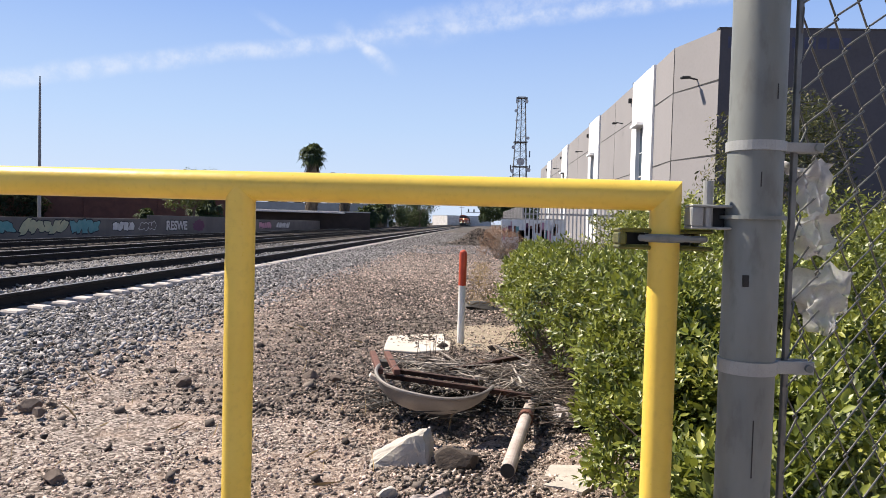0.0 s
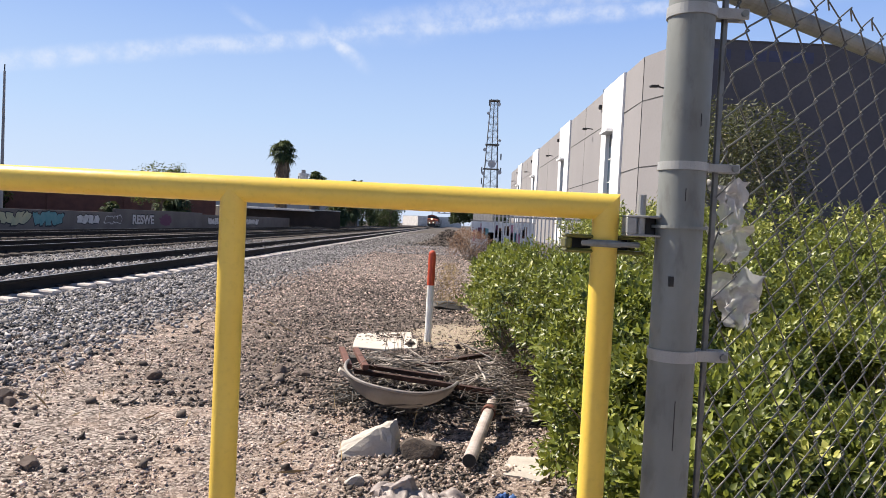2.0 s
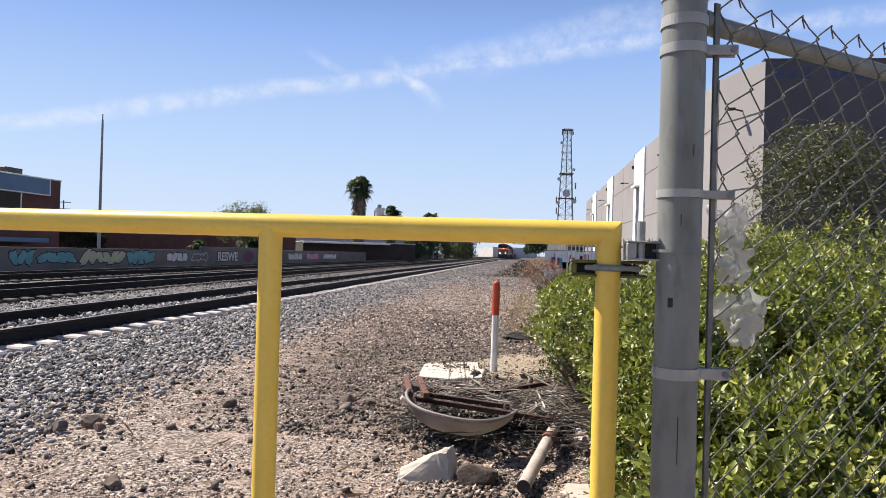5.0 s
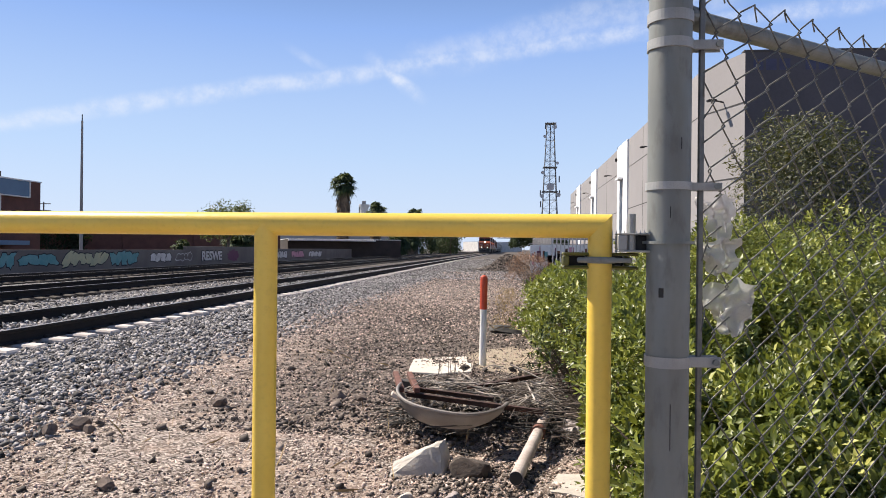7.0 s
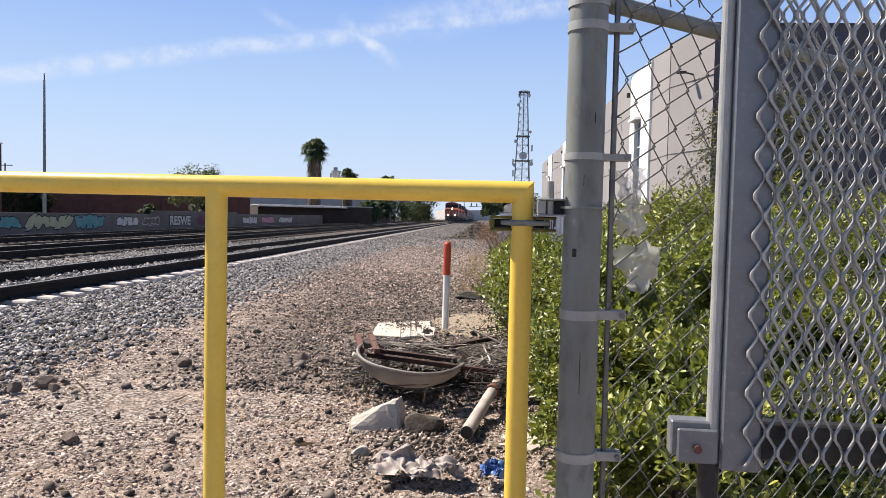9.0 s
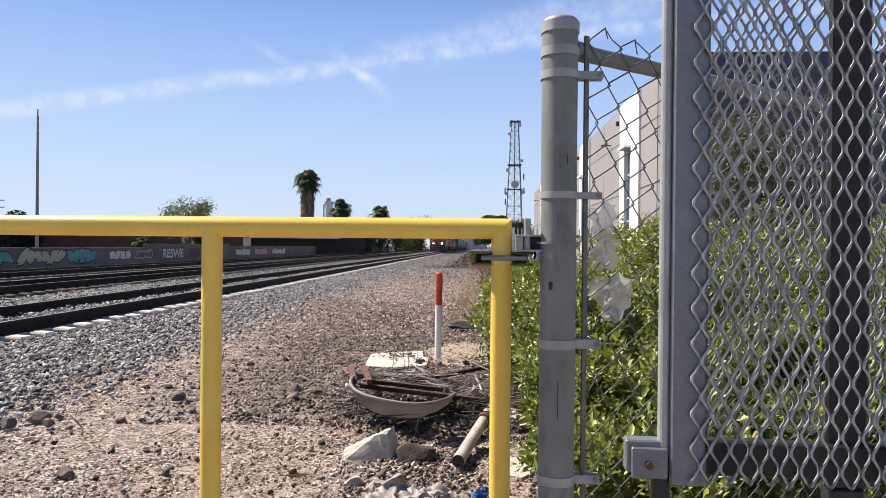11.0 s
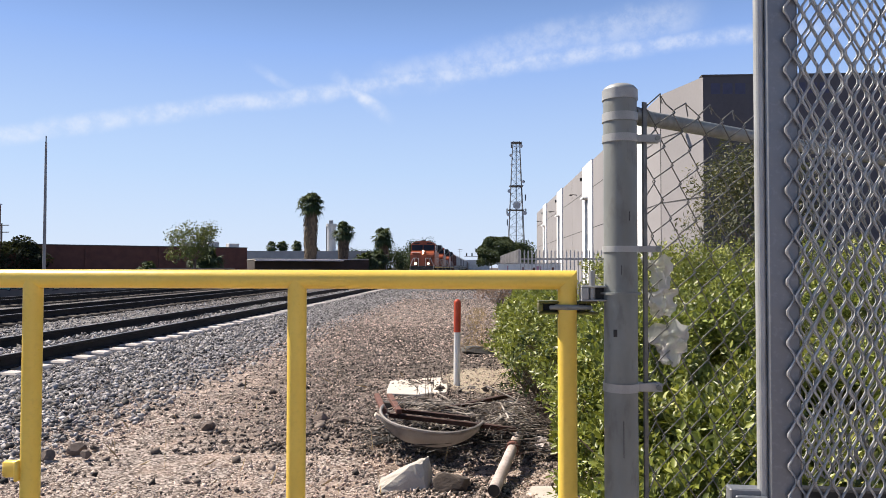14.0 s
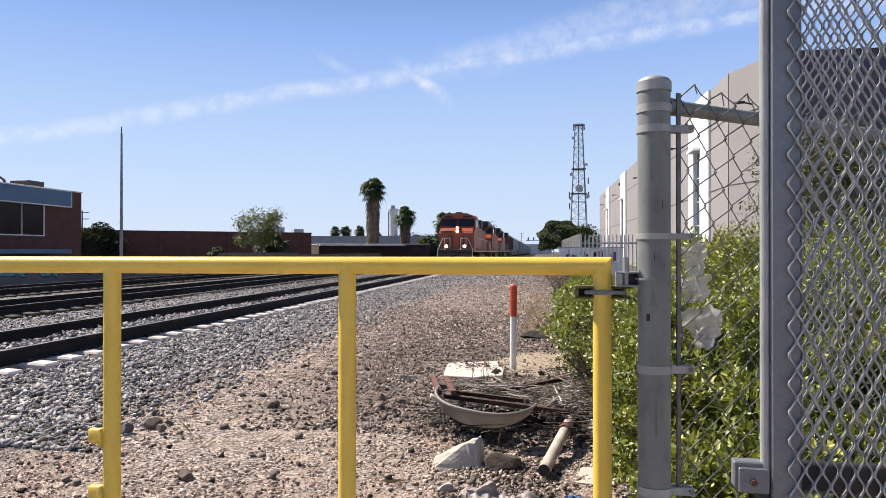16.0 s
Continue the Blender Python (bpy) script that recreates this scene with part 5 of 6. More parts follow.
def utility_pole(x, y, h):
    p = thing("utility_pole", "distant wooden utility pole with crossarms", "utility pole", (x, y, -0.2), "utility poles")
    part("shaft", quick_tube((0, 0, 0), (0, 0, h), 0.16, 0.11, 8), M["bark"], p)
    for z in (h - 0.4, h - 1.6):
        part("crossarm", quick_box((-1.1, -0.06, z), (1.3, 0.06, z + 0.14)), M["bark"], p)


for x, y, h in ((-82, 118, 9), (-44, 210, 9), (-10, 360, 11), (-28, 300, 8)):
    utility_pole(x, y, h)

# ---- white boundary wall and pickets on the hedge side ----


def low_wall():
    """The tagged low wall that faces down the line."""
    w = thing("boundary_wall", "low white boundary wall tagged with colourful paint", "wall", (0, 38, -0.1), kind="structure")
    g = random.Random(3)
    for i in range(6):
        x = 1.0 + i * 0.55
        bm = quick_box((x, -0.06 - 0.012 * (i % 2), 0), (x + 0.54, 0.12, 1.62 + 0.015 * (i % 3)), 0.006)
        part("panel", bm, M["white"], w)
    part("coping", quick_box((0.95, -0.10, 1.655), (4.35, 0.16, 1.70), 0.01), M["car_grey"], w)
    for i in range(26):
        x, z = g.uniform(1.05, 3.9), g.uniform(0.7, 1.28)
        bm = quick_box((x, -0.082, z - g.uniform(0.1, 0.5)), (x + g.uniform(0.04, 0.28), -0.076, z + g.uniform(0.1, 0.35)))
        part("paint", bm, M[g.choice(["gr_teal", "gr_pink", "gr_white", "gr_black", "gr_plum", "car_brown"])], w)


low_wall()


def sheet_wall():
    """The grey corrugated screen that runs away behind the low wall."""
    w = thing("sheet_screen", "grey corrugated sheet screen behind the low wall", "wall", (0, 0, -0.1), kind="structure")
    a, b = Vector((2.2, 39.5, 0)), Vector((1.85, 62, 0))
    n = 34
    for i in range(n):
        p, q = a.lerp(b, i / n), a.lerp(b, (i + 1) / n)
        bm = bmesh.new()
        box(bm, (p.x - 0.02, p.y, 0), (p.x + 0.04, q.y - 0.01, 2.45))
        for e in range(3):
            y = p.y + 0.08 + e * 0.25
            box(bm, (p.x - 0.055, y, 0.02), (p.x - 0.0205, y + 0.11, 2.43))
        part("sheet", bm, M["car_grey"], w)


sheet_wall()


def picket_fence():
    f = thing("palisade_fence", "pale steel picket fence across the warehouse yard", "fence", (0, 26, -0.1))
    part("rail", quick_box((1.45, 0.0, 1.72), (6.6, 0.04, 1.78)), M["car_grey"], f)
    part("rail", quick_box((1.45, 0.0, 0.4), (6.6, 0.04, 0.46)), M["car_grey"], f)
    me = None
    for i in range(37):
        if me is None:
            ob = part("picket", prism(bmesh.new(), [(-0.023, 0), (0.023, 0), (0.023, 2.0), (0.0, 2.09), (-0.023, 2.0)], -0.018, -0.003), M["car_white"], f)
            me = ob.data
        else:
            ob = new("picket", me)
            ob.parent = f
        ob.location = (1.5 + i * 0.138, 0, 0)


picket_fence()

# ---- debris beside the path ----


def marker_post():
    p = thing("marker_post", "white marker post with a red-orange reflective top", "marker post", (-0.24, 8.25, 0))
    part("shaft", quick_tube((0, 0, -0.1), (0.004, 0, 0.60), 0.037, sides=18), M["white"], p)
    bm = quick_tube((0.004, 0, 0.6), (0.007, 0, 0.935), 0.040, sides=18)
    bmesh.ops.create_uvsphere(bm, u_segments=18, v_segments=8, radius=0.040, matrix=Matrix.Translation((0.007, 0, 0.935)))
    part("sleeve", bm, M["orange_red"], p, "red-orange reflective sleeve")


marker_post()


def rough_rock(name, label, at, size, seed, material, sub=3, turn=0.0):
    bm = bmesh.new()
    bmesh.ops.create_icosphere(bm, subdivisions=sub, radius=0.5)
    g = random.Random(seed)
    planes = [(Vector((g.gauss(0, 1), g.gauss(0, 1), g.gauss(0, 0.7))).normalized(), g.uniform(0.26, 0.42)) for i in range(12)]
    for v in bm.verts:
        for n, d in planes:
            s = v.co.dot(n)
            if s > d:
                v.co -= n * (s - d)
        v.co += Vector(noise.noise_vector(v.co * 7 + Vector((seed, 0, 0)))) * 0.018
        v.co = Vector((v.co.x * size[0], v.co.y * size[1], v.co.z * size[2])) * 1.35
    ob = part(name, bm, material)
    ob.matrix_world = pose(*at, 0, 0, turn)
    return tagged(ob, label, "rock")


def concrete_chunk():
    """The pale broken wedge."""
    bm = bmesh.new()
    for p in ((-0.17, -0.07, 0), (0.13, -0.12, 0), (0.17, 0.09, 0), (-0.10, 0.12, 0), (-0.15, 0.0, 0.06), (0.02, -0.06, 0.15), (0.10, -0.06, 0.175), (0.145, 0.0, 0.20), (0.13, 0.08, 0.17), (-0.03, 0.10, 0.10)):
        bm.verts.new(p)
    bmesh.ops.convex_hull(bm, input=bm.verts[:])
    bmesh.ops.subdivide_edges(bm, edges=bm.edges[:], cuts=6, use_grid_fill=True)
    for v in bm.verts:
        v.co += Vector(noise.noise_vector(v.co * 20)) * 0.010 + Vector(noise.noise_vector(v.co * 60)) * 0.005
    ob = part("concrete_chunk", bm, M["concrete"])
    ob.matrix_world = pose(-0.43, 4.47, -0.01, 0, 0, 6)
    tagged(ob, "pale broken wedge of concrete on the gravel", "rock")


concrete_chunk()
rough_rock("concrete_chunk", "lump of dry soil beside the concrete, darkened for the shade there", (-0.14, 4.36, 0.05), (0.20, 0.18, 0.15), 8, M["soil"], 3, 40)
rough_rock("concrete_chunk", "small flat broken stone", (-0.45, 4.02, 0.01), (0.09, 0.06, 0.04), 9, M["concrete"], 3, 10)
rough_rock("flat_stone", "flat dark lump by the hedge", (-0.05, 11.2, 0.04), (0.5, 0.35, 0.12), 12, M["bumper_dark"], 3, 0)
for i, (x, y, s) in enumerate(((-2.23, 5.95, 0.10), (-2.9, 5.2, 0.13), (-3.0, 5.0, 0.09), (-2.75, 5.05, 0.08), (-1.35, 6.3, 0.12), (-1.15, 6.25, 0.08), (-2.0, 4.0, 0.09), (-3.4, 4.6, 0.07))):
    rough_rock("stone", "brown fist-sized stone on the dirt", (x, y, 0.015), (s, s * 0.8, s * 0.7), 50 + i, M["stone_brown"], 3, i * 40)


def white_slab():
    bm = bmesh.new()
    prism(bm, [(-0.96, 7.62), (-0.99, 7.9), (-1.02, 8.42), (-0.95, 8.5), (-0.44, 8.74), (-0.41, 8.3), (-0.34, 8.2), (-0.33, 7.72), (-0.5, 7.66), (-0.62, 7.56)], -0.01, 0.012, "z")
    bmesh.ops.bevel(bm, geom=bm.edges[:], offset=0.006, segments=1, affect="EDGES")
    tagged(part("board", bm, M["board"]), "bleached flat board lying on the gravel", "board")
    bm = bmesh.new()
    prism(bm, [(0.27, 4.15), (0.29, 4.3), (0.33, 4.44), (0.50, 4.45), (0.53, 4.28), (0.52, 4.2), (0.44, 4.08), (0.36, 4.13)], 0.005, 0.03, "z")
    tagged(part("tile", bm, M["concrete"]), "broken pale tile beside the pipe", "tile")


white_slab()


def bumper_shell():
    """The curved grey plastic shell that lies on its back, full of twigs."""
    t = thing("plastic_shell", "grey curved plastic shell lying full of dead twigs", "debris", (-0.345, 5.38, 0.065))
    n, rings = 40, 7
    bm = bmesh.new()
    grid = []
    for r in range(rings):
        f = r / (rings - 1)
        row = []
        for i in range(n + 1):
            a = math.pi * (1.02 + 0.98 * i / n)
            k = 0.55 + 0.45 * math.sin(f * math.pi / 2) ** 0.7
            x = 0.37 * k * math.copysign(abs(math.cos(a)) ** 0.75, math.cos(a))
            y = 0.42 * k * math.sin(a)
            z = 0.02 + 0.15 * f ** 1.2 + 0.03 * math.cos(a) ** 2
            row.append(bm.verts.new((x, y, z)))
        grid.append(row)
    for r in range(rings - 1):
        for i in range(n):
            bm.faces.new((grid[r][i], grid[r][i + 1], grid[r + 1][i + 1], grid[r + 1][i]))
    bmesh.ops.solidify(bm, geom=bm.faces[:], thickness=0.014)
    t.rotation_euler = (0, radians(7), radians(-10))
    part("shell", bm, M["bumper"], t, smooth=True)
    bm = bmesh.new()
    for i in range(n):
        a0, a1 = math.pi * (1.02 + 0.98 * i / n), math.pi * (1.02 + 0.98 * (i + 1) / n)
        p = [Vector((0.375 * math.copysign(abs(math.cos(a)) ** 0.75, math.cos(a)), 0.425 * math.sin(a), 0.172 + 0.03 * math.cos(a) ** 2)) for a in (a0, a1)]
        tube(bm, p[0], p[1], 0.011, sides=6)
    part("rim", bm, M["bumper"], t)
    # added dark prop: carries the shell and stands in for the shade beneath
    part("liner", quick_box((-0.13, -0.06, -0.07), (0.13, 0.12, 0.05), 0.03), M["bumper_dark"], t)
    part("torn_flap", quick_box((-0.45, -0.02, 0.08), (-0.33, 0.05, 0.105), 0.004, pose(0, 0, 0, 0, 25, 20)), M["board"], t, "torn pale flap")


bumper_shell()


def angle_iron(name, a, b, wd, material, label):
    """A length of angle section lying across the heap."""
    a, b = Vector(a), Vector(b)
    d = b - a
    bm = quick_box((-wd / 2, 0, -0.004), (wd / 2, d.length, 0.004), 0.001)
    box(bm, (-wd / 2, 0, -0.004 - wd * 0.8), (-wd / 2 + 0.007, d.length, -0.0045), 0.001)
    ob = part(name, bm, material)
    ob.matrix_world = Matrix.Translation(a) @ d.to_track_quat("Y", "Z").to_matrix().to_4x4()
    return tagged(ob, label, "scrap metal")


angle_iron("angle_iron", (-0.66, 5.43, 0.25), (0.28, 5.22, 0.20), 0.038, M["rust"], "long rusty angle iron across the shell")
angle_iron("angle_iron", (-0.60, 5.52, 0.265), (-0.05, 5.38, 0.24), 0.034, M["rust"], "short rusty angle iron across the shell")
angle_iron("angle_iron", (-0.24, 5.67, 0.25), (0.28, 6.02, 0.30), 0.036, M["rust"], "rusty angle iron leaning on the twigs")
for dx in (0, 0.11):
    a, b = Vector((-0.85 + dx, 6.15, 0.25)), Vector((-0.68 + dx, 5.35, 0.28))
    d = b - a
    bm = quick_box((-0.021, 0, -0.018), (0.021, d.length, 0.018), 0.004)
    ob = part("timber_batten", bm, M["rust_red"])
    ob.matrix_world = Matrix.Translation(a) @ d.to_track_quat("Y", "Z").to_matrix().to_4x4()
    tagged(ob, "red-brown painted timber batten on the heap", "timber")
bm = quick_box((-0.04, 0, -0.03), (0.04, 0.62, 0.03), 0.006)
ob = part("dark_beam", bm, M["bumper_dark"])
ob.matrix_world = pose(-0.78, 6.0, 0.20, 0, 0, -100)
tagged(ob, "dark charred beam behind the shell", "timber")


def twig_heap():
    g = random.Random(21)
    bm = bmesh.new()
    for i in range(620):
        c = Vector((g.uniform(-0.58, 0.34), 5.78 + g.gauss(0, 0.19), 0.13 + abs(g.gauss(0, 0.055))))
        a = g.choice((0.9, -0.6, 0.2, 1.5, 2.2)) + g.gauss(0.0, 0.35)
        ln = g.uniform(0.12, 0.5)
        if c.y < 5.40 + 0.25 * ln:
            c.y += 0.35
        d = Vector((math.cos(a), math.sin(a), g.gauss(0, 0.2))).normalized() * ln
        r = g.choice((0.0022, 0.003, 0.004, 0.0068))
        p, q = c - d / 2, c + d / 2
        p.z, q.z = max(p.z, 0.02), max(q.z, 0.02)
        m = (p + q) / 2 + Vector((g.gauss(0, 0.02), g.gauss(0, 0.02), g.gauss(0.01, 0.02)))
        tube(bm, p, m, r, r * 0.9, 5)
        tube(bm, m, q, r * 0.9, r * 0.5, 5)
    tagged(part("twig_heap", bm, M["twig"]), "heap of dry grey-brown twigs and branches", "twigs", kind="stuff")
    # dark sticks added low down, standing in for the shade under the twigs
    bm = bmesh.new()
    for i in range(420):
        c = Vector((g.uniform(-0.80, 0.55), 5.75 + g.gauss(0, 0.3), 0.02 + abs(g.gauss(0, 0.05))))
        a = g.uniform(0, 6.28)
        d = Vector((math.cos(a), math.sin(a), g.gauss(0, 0.2))) * g.uniform(0.05, 0.16)
        tube(bm, c - d, c + d, g.uniform(0.003, 0.007), 0.002, 5)
    tagged(part("leaf_litter", bm, M["bumper_dark"]), "dark sticks under the heap that stand in for its shade", "twigs", kind="stuff")
    bm = bmesh.new()
    for i in range(260):
        x, y = g.uniform(0.05, 0.75), g.uniform(5.0, 7.4)
        a = g.gauss(0.2, 0.6)
        d = Vector((math.cos(a), math.sin(a), 0.12)) * g.uniform(0.3, 0.8)
        p = Vector((x, y, g.uniform(0.03, 0.2)))
        tube(bm, p, p + d, g.uniform(0.002, 0.005), 0.001, 5)
    for i in range(16):
        p = Vector((-0.3 + g.gauss(0, 0.12), 6.6 + g.gauss(0, 0.2), 0.0))
        tube(bm, p, p + Vector((g.gauss(0, 0.07), g.gauss(0, 0.05), g.uniform(0.25, 0.5))), 0.003, 0.001, 5)
    tagged(part("brush_pile", bm, M["twig_dark"]), "dry brushwood thrown against the hedge foot", "twigs", kind="stuff")


twig_heap()

bush("ivy_patch", "climbing ivy on the brick building, darkened for its shaded side", (-50.2, 74.6, 1.9), (3.3, 1.7, 2.35), 6500, 0.35, M["leaf_ivy"], 95, 6, "shrub")


def old_pipe():
    p = thing("drain_pipe", "dirty white plastic drain pipe lying on the ground", "pipe")
    a, b = Vector((0.10, 4.16, 0.085)), Vector((0.36, 5.86, 0.075))
    d = (b - a).normalized()
    bm = quick_tube(a, b, 0.036, sides=20)
    part("barrel", bm, M["pipe"], p, smooth=False)
    part("socket", quick_tube(b - d * 0.02, b + d * 0.09, 0.048, sides=20), M["pipe"], p)
    part("coupling", quick_tube(a + d * 0.95, a + d * 1.02, 0.046, sides=20), M["rust_red"], p, "stained joint")
    part("dark_bore", quick_tube(a - d * 0.002, a + d * 0.01, 0.034, sides=20), M["black"], p)


old_pipe()


def film_rag(name, at, size, seed, label, hang=True):
    """A crumpled scrap of thin plastic."""
    g = random.Random(seed)
    n = 14 if hang else 24
    bm = bmesh.new()
    vs = []
    for i in range(n):
        row = []
        for j in range(n):
            u, v = i / (n - 1) - 0.5, j / (n - 1) - 0.5
            k = (0.42 + 0.58 * (v + 0.5)) * (1 + 0.45 * max(0.0, u) * max(0.0, v))
            q = Vector((u * size[0] * k + 0.15 * (0.5 - v) * size[0], 0, v * size[1] * (1 - 0.25 * abs(u)))) if hang else Vector((u * size[0], v * size[1], 0))
            w = Vector(noise.noise_vector(Vector((u * 3.2 + seed, v * 3.2, seed * 0.7)))) * (min(size) * 0.22 if hang else 0.05)
            w += Vector(noise.noise_vector(Vector((u * 9 + seed, v * 9, 3.0)))) * (0.009 if hang else 0.02)
            if not hang:
                w.z = abs(w.z) * 1.5
                q.z += size[2] * math.exp(-6 * (u * u + v * v))
            row.append(bm.verts.new(q + w))
        vs.append(row)
    for i in range(n - 1):
        for j in range(n - 1):
            bm.faces.new((vs[i][j], vs[i + 1][j], vs[i + 1][j + 1], vs[i][j + 1]))
    ob = part(name, bm, M["bag"] if hang else M["bag_dirty"], smooth=True)
    ob.location = at
    return tagged(ob, label, "plastic scrap")


film_rag("plastic_rag", (0.500, 2.08, 1.318), (0.075, 0.10), 2, "crumpled translucent plastic snagged on the fence wire")
film_rag("plastic_rag", (0.500, 2.075, 1.238), (0.105, 0.085), 5, "crumpled translucent plastic snagged on the fence wire")
film_rag("plastic_rag", (0.528, 2.10, 1.128), (0.115, 0.115), 9, "torn plastic scrap hanging on the fence wire")
film_rag("plastic_bag", (-0.20, 3.72, 0.03), (0.26, 0.20, 0.08), 14, "dirty pinkish crumpled plastic bag on the gravel", False)
film_rag("plastic_bag", (-0.02, 3.66, 0.03), (0.24, 0.18, 0.06), 15, "dirty crumpled plastic film on the gravel", False)
film_rag("blue_wrapper", (0.24, 3.68, 0.03), (0.10, 0.09, 0.05), 16, "crumpled blue plastic wrapper on the gravel", False).data.materials[0] = M["blue_film"]
film_rag("plastic_bag", (0.55, 5.3, 0.05), (0.22, 0.15, 0.04), 17, "crumpled plastic litter under the hedge", False)
film_rag("plastic_bag", (0.42, 3.1, 0.05), (0.2, 0.14, 0.04), 19, "crumpled plastic litter by the post", False)


def dry_tufts():
    g = np.random.default_rng(5)
    pts = np.concatenate([np.stack([g.normal(-0.02, 0.16, 500), g.uniform(11, 22, 500), np.full(500, 0.10)], 1), np.stack([g.uniform(-3, 0.2, 60), g.uniform(4, 9, 60), np.full(60, 0.02)], 1)])
    n = np.tile(np.array([1.0, 0, 0.0]), (len(pts), 1)) + g.normal(0, 0.6, (len(pts), 3)) * np.array([1, 1, 0.2])
    v, t = leaves(pts, n, 0.22, 0.2, 0.06, g)
    tagged(link("dry_grass", np_mesh("dry_grass", v, t), M["dry_grass"]), "sparse dry straw-coloured grass by the hedge", "grass", kind="stuff")


dry_tufts()

# ---- the train ----


def truck(parent, y, name="bogie"):
    bm = bmesh.new()
    for x in (-0.86, 0.86):
        box(bm, (x - 0.12, y - 1.9, 0.35), (x + 0.12, y + 1.9, 0.8), 0.05)
    b = part(name, bm, M["loco_dark"], parent)
    for dy in (-1.5, 0, 1.5):
        for x in (-0.755, 0.755):
            part("wheel", quick_tube((x - 0.06, y + dy, 0.5), (x + 0.06, y + dy, 0.5), 0.5, sides=18), M["rail"], b)


def locomotive(label, lead):
    t = thing("locomotive", label, "locomotive", (0, 0, 0))
    # low nose and cab, drawn out across the width
    cab = [(0.9, 1.35), (0.9, 2.72), (1.05, 2.92), (1.95, 3.22), (2.25, 4.08), (2.6, 4.28), (4.9, 4.34), (4.9, 1.35)]
    bm = prism(bmesh.new(), cab, -1.50, 1.50, "x")
    bmesh.ops.bevel(bm, geom=[e for e in bm.edges if abs(e.verts[0].co.x - e.verts[1].co.x) < 0.01], offset=0.12, segments=2, affect="EDGES")
    c = part("cab", bm, M["orange"], t, "orange cab and nose")
    for x0, x1 in ((-1.42, -0.05), (0.05, 1.42)):
        bm = bmesh.new()
        prism(bm, [(1.99, 3.34), (2.215, 3.98), (2.175, 3.995), (1.95, 3.355)], x0, x1, "x")
        part("windscreen", bm, M["cab_glass"], c)
    part("roof", prism(bmesh.new(), [(-1.53, 4.04), (-1.30, 4.28), (-0.75, 4.48), (0.75, 4.48), (1.30, 4.28), (1.53, 4.04)], 2.20, 4.95), M["orange"], c, "orange arched cab roof")
    part("number_board", quick_box((-1.15, 2.15, 4.09), (-0.45, 2.21, 4.27), 0.01), M["black"], c)
    part("number_board", quick_box((0.45, 2.15, 4.09), (1.15, 2.21, 4.27), 0.01), M["black"], c)
    part("side_window", quick_box((1.503, 2.9, 3.25), (1.52, 4.3, 3.9), 0.01), M["glass"], c)
    part("nose_door", quick_box((-0.4, 0.86, 1.4), (0.4, 0.9, 2.7), 0.02), M["orange"], c)
    for x in (-0.62, -0.30, 0.30, 0.62, 1.15):
        part("nose_seam", quick_box((x - 0.025, 0.85, 1.5), (x + 0.025, 0.9, 2.5), 0.01), M["rust"], c)
    part("brow", quick_box((-1.35, 0.95, 2.93), (-0.30, 1.30, 3.01), 0.03), M["car_white"], c, "pale strip along the left nose edge")
    part("air_horn", quick_box((-0.3, 2.9, 4.49), (0.3, 3.2, 4.62), 0.03), M["loco_dark"], c)
    part("anticlimber", quick_box((-1.5, 0.25, 1.12), (1.5, 0.9, 1.36), 0.03), M["loco_dark"], t)
    part("pilot", prism(bmesh.new(), [(-1.45, 1.1), (1.45, 1.1), (1.25, 0.18), (-1.25, 0.18)], 0.1, 0.5), M["loco_dark"], t, "black pilot plough")
    part("coupler", quick_box((-0.18, -0.5, 0.7), (0.18, 0.2, 1.0), 0.05), M["rail"], t)
    steps = bmesh.new()
    for x in (-1.46, 1.46):
        tube(steps, (x, 0.15, 0.5), (x, 0.15, 1.35), 0.03, sides=6)
        tube(steps, (x, 0.15, 1.35), (x * 0.72, 0.2, 2.3), 0.03, sides=6)
        tube(steps, (x * 0.72, 0.2, 2.3), (x * 0.3, 0.2, 2.3), 0.025, sides=6)
        tube(steps, (x * 0.3, 0.2, 2.3), (x * 0.3, 0.2, 1.3), 0.025, sides=6)
        tube(steps, (x * 0.62, 0.2, 2.3), (x * 0.62, 0.2, 1.3), 0.02, sides=6)
    part("handrail", steps, M["car_white"], t, "pale front handrails")
    for x, z, r, y in ((-0.77, 1.62, 0.13, 0.24), (0.77, 1.62, 0.13, 0.24)):
        h = part("ditch_light_housing", quick_tube((x, y, z), (x, y + 0.4, z), r + 0.07, sides=16), M["loco_dark"], t)
        part("ditch_light", quick_tube((x, y - 0.03, z), (x, y + 0.02, z), r, sides=16), M["lamp"] if lead else M["car_white"], h)
    for z in (2.90, 3.16):
        h = part("headlight_housing", quick_tube((0.1, 0.84, z), (0.1, 1.9, z), 0.17, sides=16), M["orange"], t)
        part("headlight", quick_tube((0.1, 0.78, z), (0.1, 0.83, z), 0.11, sides=16), M["lamp"] if lead else M["car_white"], h)
    # hood, walkway and frame
    part("hood", prism(bmesh.new(), [(-0.95, 1.35), (-0.95, 3.85), (-0.6, 4.22), (0.6, 4.22), (0.95, 3.85), (0.95, 1.35)], 4.95, 20.8), M["orange"], t, "orange engine hood")
    part("hood_top", prism(bmesh.new(), [(-0.96, 3.5), (-0.98, 3.9), (-0.62, 4.28), (0.62, 4.28), (0.98, 3.9), (0.96, 3.5)], 5.0, 20.9), M["loco_dark"], t, "black upper hood")
    part("equipment_cabinet", quick_box((-1.48, 5.0, 1.36), (1.48, 8.2, 3.3), 0.05), M["orange"], t)
    part("inverter_top", quick_box((-1.3, 5.2, 3.31), (1.3, 8.0, 4.2), 0.1), M["loco_dark"], t)
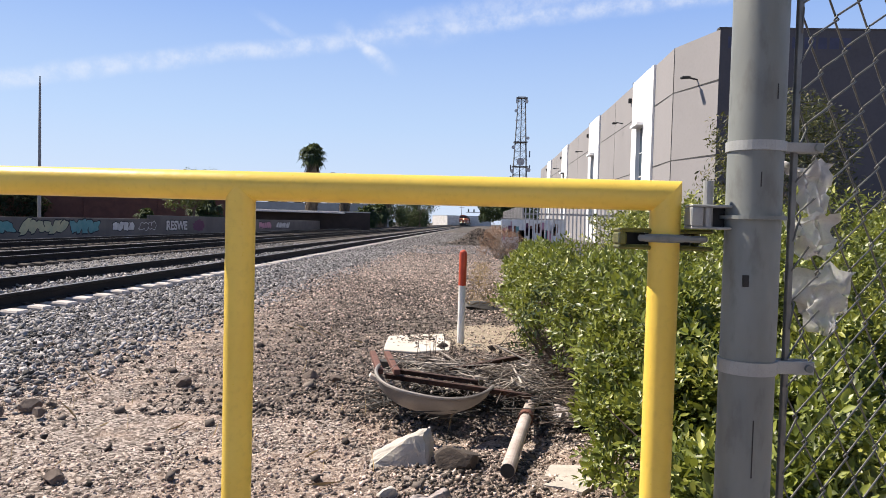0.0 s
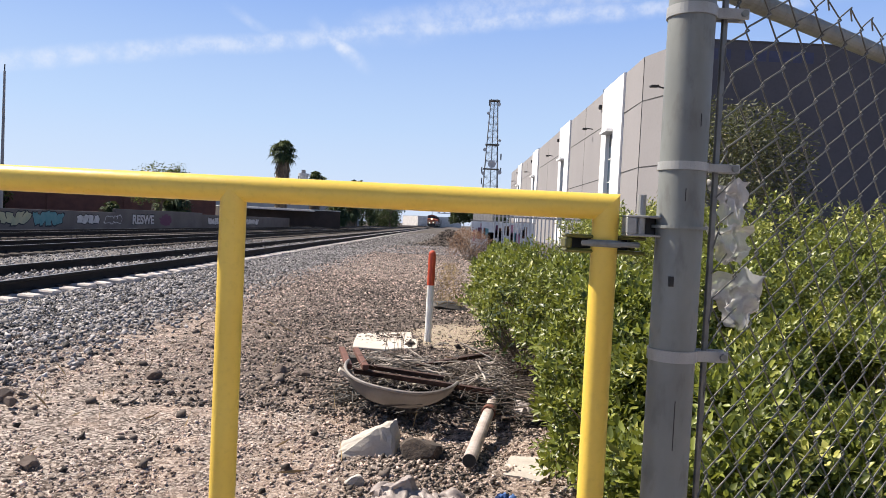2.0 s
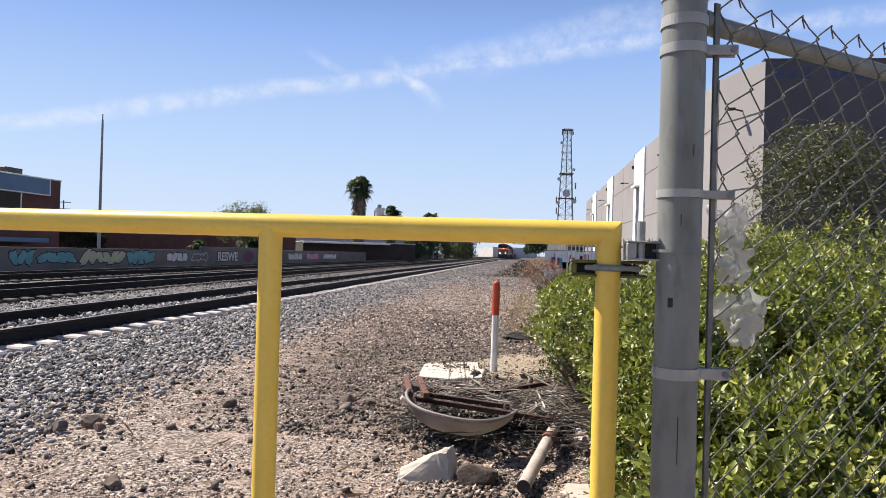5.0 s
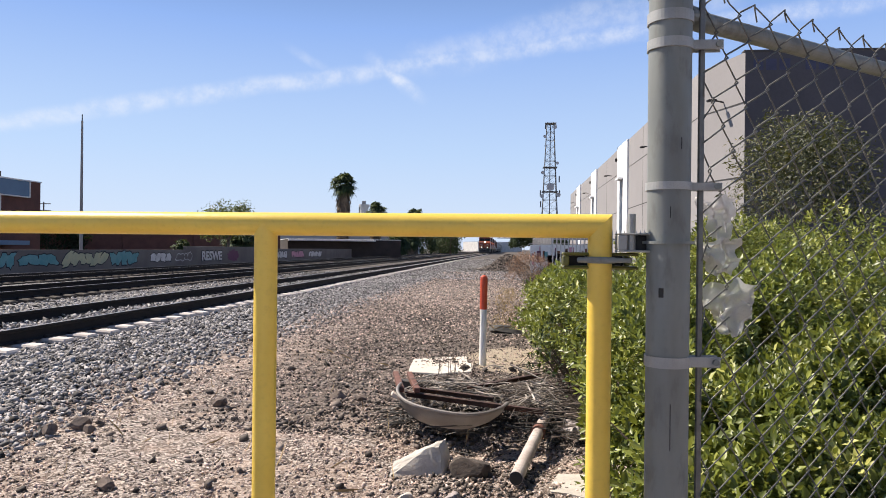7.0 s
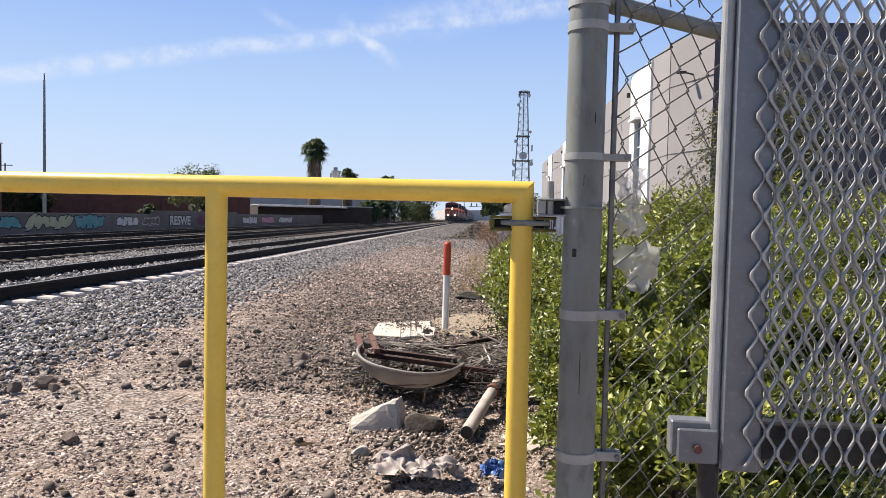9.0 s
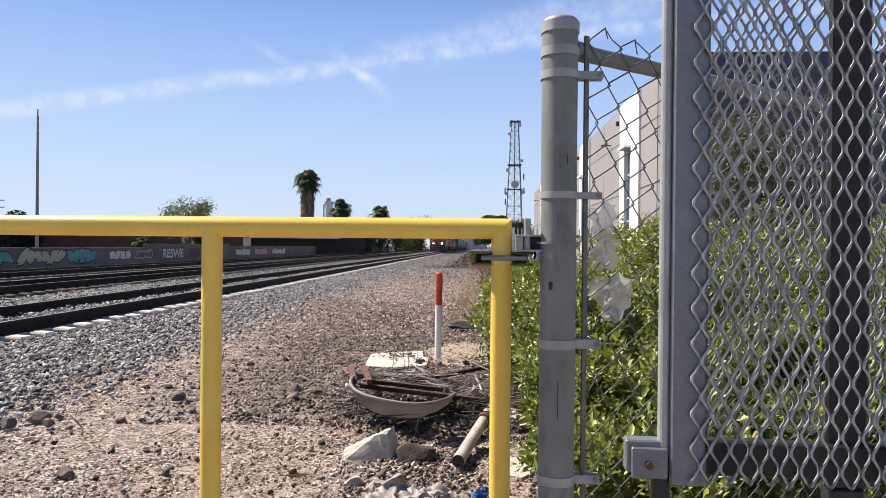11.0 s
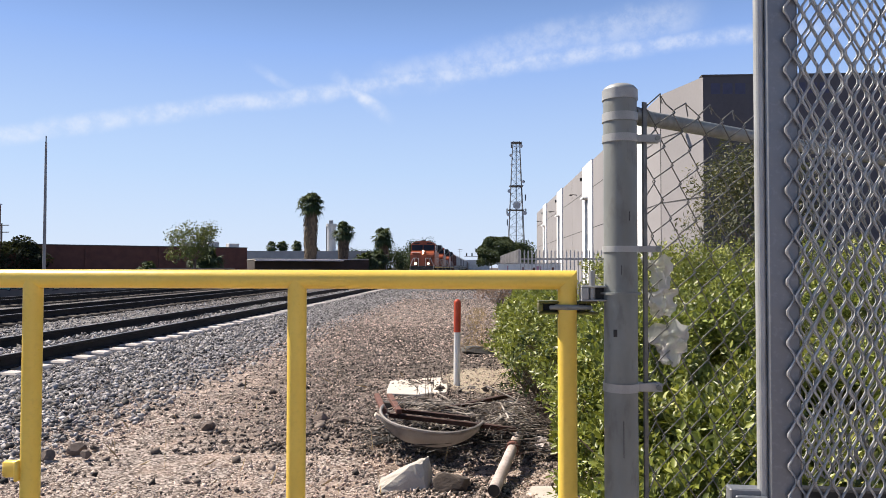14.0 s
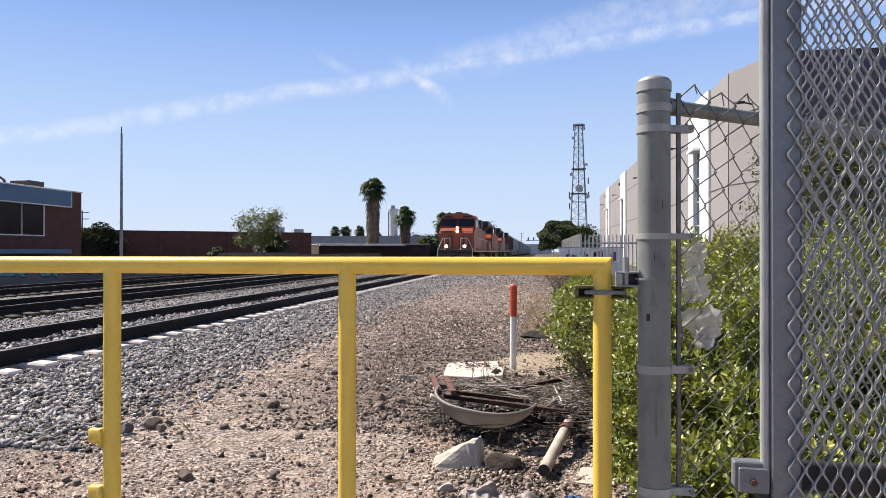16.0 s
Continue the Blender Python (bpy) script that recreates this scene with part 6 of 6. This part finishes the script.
    part("radiator", prism(bmesh.new(), [(-1.0, 3.4), (-1.55, 3.9), (-1.5, 4.4), (1.5, 4.4), (1.55, 3.9), (1.0, 3.4)], 16.6, 20.6), M["loco_dark"], t, "flared radiator")
    part("exhaust_stack", quick_box((-0.5, 11, 4.29), (0.5, 12.5, 4.48), 0.03), M["loco_dark"], t)
    part("dynamic_brake", quick_box((-1.1, 13.0, 3.6), (1.1, 15.6, 4.38), 0.06), M["loco_dark"], t)
    part("walkway", quick_box((-1.52, 0.9, 1.12), (1.52, 21.6, 1.34), 0.02), M["loco_dark"], t)
    part("stripe", quick_box((-1.535, 0.95, 1.14), (-1.522, 21.5, 1.26)), M["loco_yellow"], t)
    part("stripe", quick_box((1.522, 0.95, 1.14), (1.535, 21.5, 1.26)), M["loco_yellow"], t)
    part("fuel_tank", quick_box((-1.4, 8.0, 0.35), (1.4, 13.4, 1.1), 0.15), M["loco_dark"], t)
    rails = bmesh.new()
    for x in (-1.48, 1.48):
        tube(rails, (x, 4.9, 2.35), (x, 21.4, 2.35), 0.025, sides=6)
        for i in range(10):
            tube(rails, (x, 5 + i * 1.8, 1.3), (x, 5 + i * 1.8, 2.35), 0.02, sides=6)
    part("side_handrail", rails, M["car_white"], t)
    truck(t, 4.0)
    truck(t, 17.8)
    return t


def hopper_car(material, label):
    t = thing("hopper_car", label, "freight car", (0, 0, 0), "freight cars")
    bm = prism(bmesh.new(), [(-1.5, 1.6), (-1.58, 2.6), (-1.5, 3.9), (-0.9, 4.45), (0.9, 4.45), (1.5, 3.9), (1.58, 2.6), (1.5, 1.6)], 1.2, 16.6)
    b = part("body", bm, material, t)
    for i in range(15):
        y = 1.6 + i * 1.04
        for s in (-1, 1):
            part("rib", quick_box((s * 1.6 - 0.05, y, 1.6), (s * 1.6 + 0.05, y + 0.12, 3.8)), material, b)
    hop = bmesh.new()
    for y in (3.0, 7.0, 11.0):
        prism(hop, [(y, 1.6), (y + 3.6, 1.6), (y + 2.3, 0.5), (y + 1.3, 0.5)], -1.2, 1.2, "x")
    part("hopper_bottom", hop, material, t)
    part("sill", quick_box((-1.5, 0.2, 1.1), (1.5, 17.6, 1.35), 0.03), M["loco_dark"], t)
    lad = bmesh.new()
    for x in (-1.3, -0.8, 0.8, 1.3):
        tube(lad, (x, 0.4, 1.3), (x, 0.9, 4.2), 0.03, sides=6)
    part("end_ladder", lad, M["car_grey"], t)
    part("running_board", quick_box((-0.4, 1.0, 4.452), (0.4, 16.8, 4.55), 0.01), M["car_grey"], t)
    for y in (2.2, 15.4):
        b = part("bogie", quick_box((-1.0, y - 1.2, 0.3), (1.0, y + 1.2, 0.85), 0.05), M["loco_dark"], t)
        for dy in (-0.9, 0.9):
            for x in (-0.755, 0.755):
                part("wheel", quick_tube((x - 0.06, y + dy, 0.45), (x + 0.06, y + dy, 0.45), 0.45, sides=18), M["rail"], b)
    return t


TRACK_X, RAIL_TOP = -6.95, 0.183


def front_at(t):
    """Where the leading locomotive's front stands along the line."""
    return 58.5 + 14.3 * (16.0 - t)


def train():
    cars = []
    lead = locomotive("orange and black diesel locomotive with lit headlights leading a freight train", True)
    cars.append((lead, 0.0))
    second = locomotive("orange and black diesel locomotive coupled behind the leader", False)
    cars.append((second, 22.4))
    cars.append((copy_thing(second, Matrix()), 44.8))
    y = 67.2
    kinds = [hopper_car(M["car_white"], "dusty white covered hopper freight car"), hopper_car(M["car_grey"], "weathered grey covered hopper freight car"), hopper_car(M["car_brown"], "brown oxide hopper freight car")]
    used = set()
    for i, k in enumerate((2, 0, 0, 1, 0, 1, 0, 0, 1, 0, 2, 0, 1, 0, 0, 1)):
        c = kinds[k] if k not in used else copy_thing(kinds[k], Matrix())
        used.add(k)
        cars.append((c, y))
        y += 17.9
    return cars


CARS = train()


def motions():
    for car, back in CARS:
        walk(car, [(t, pose(TRACK_X - VEER * (front_at(t) + back - 5), front_at(t) + back, RAIL_TOP, 0, 0, math.degrees(VEER))) for t in range(0, 17, 2)])


motions()
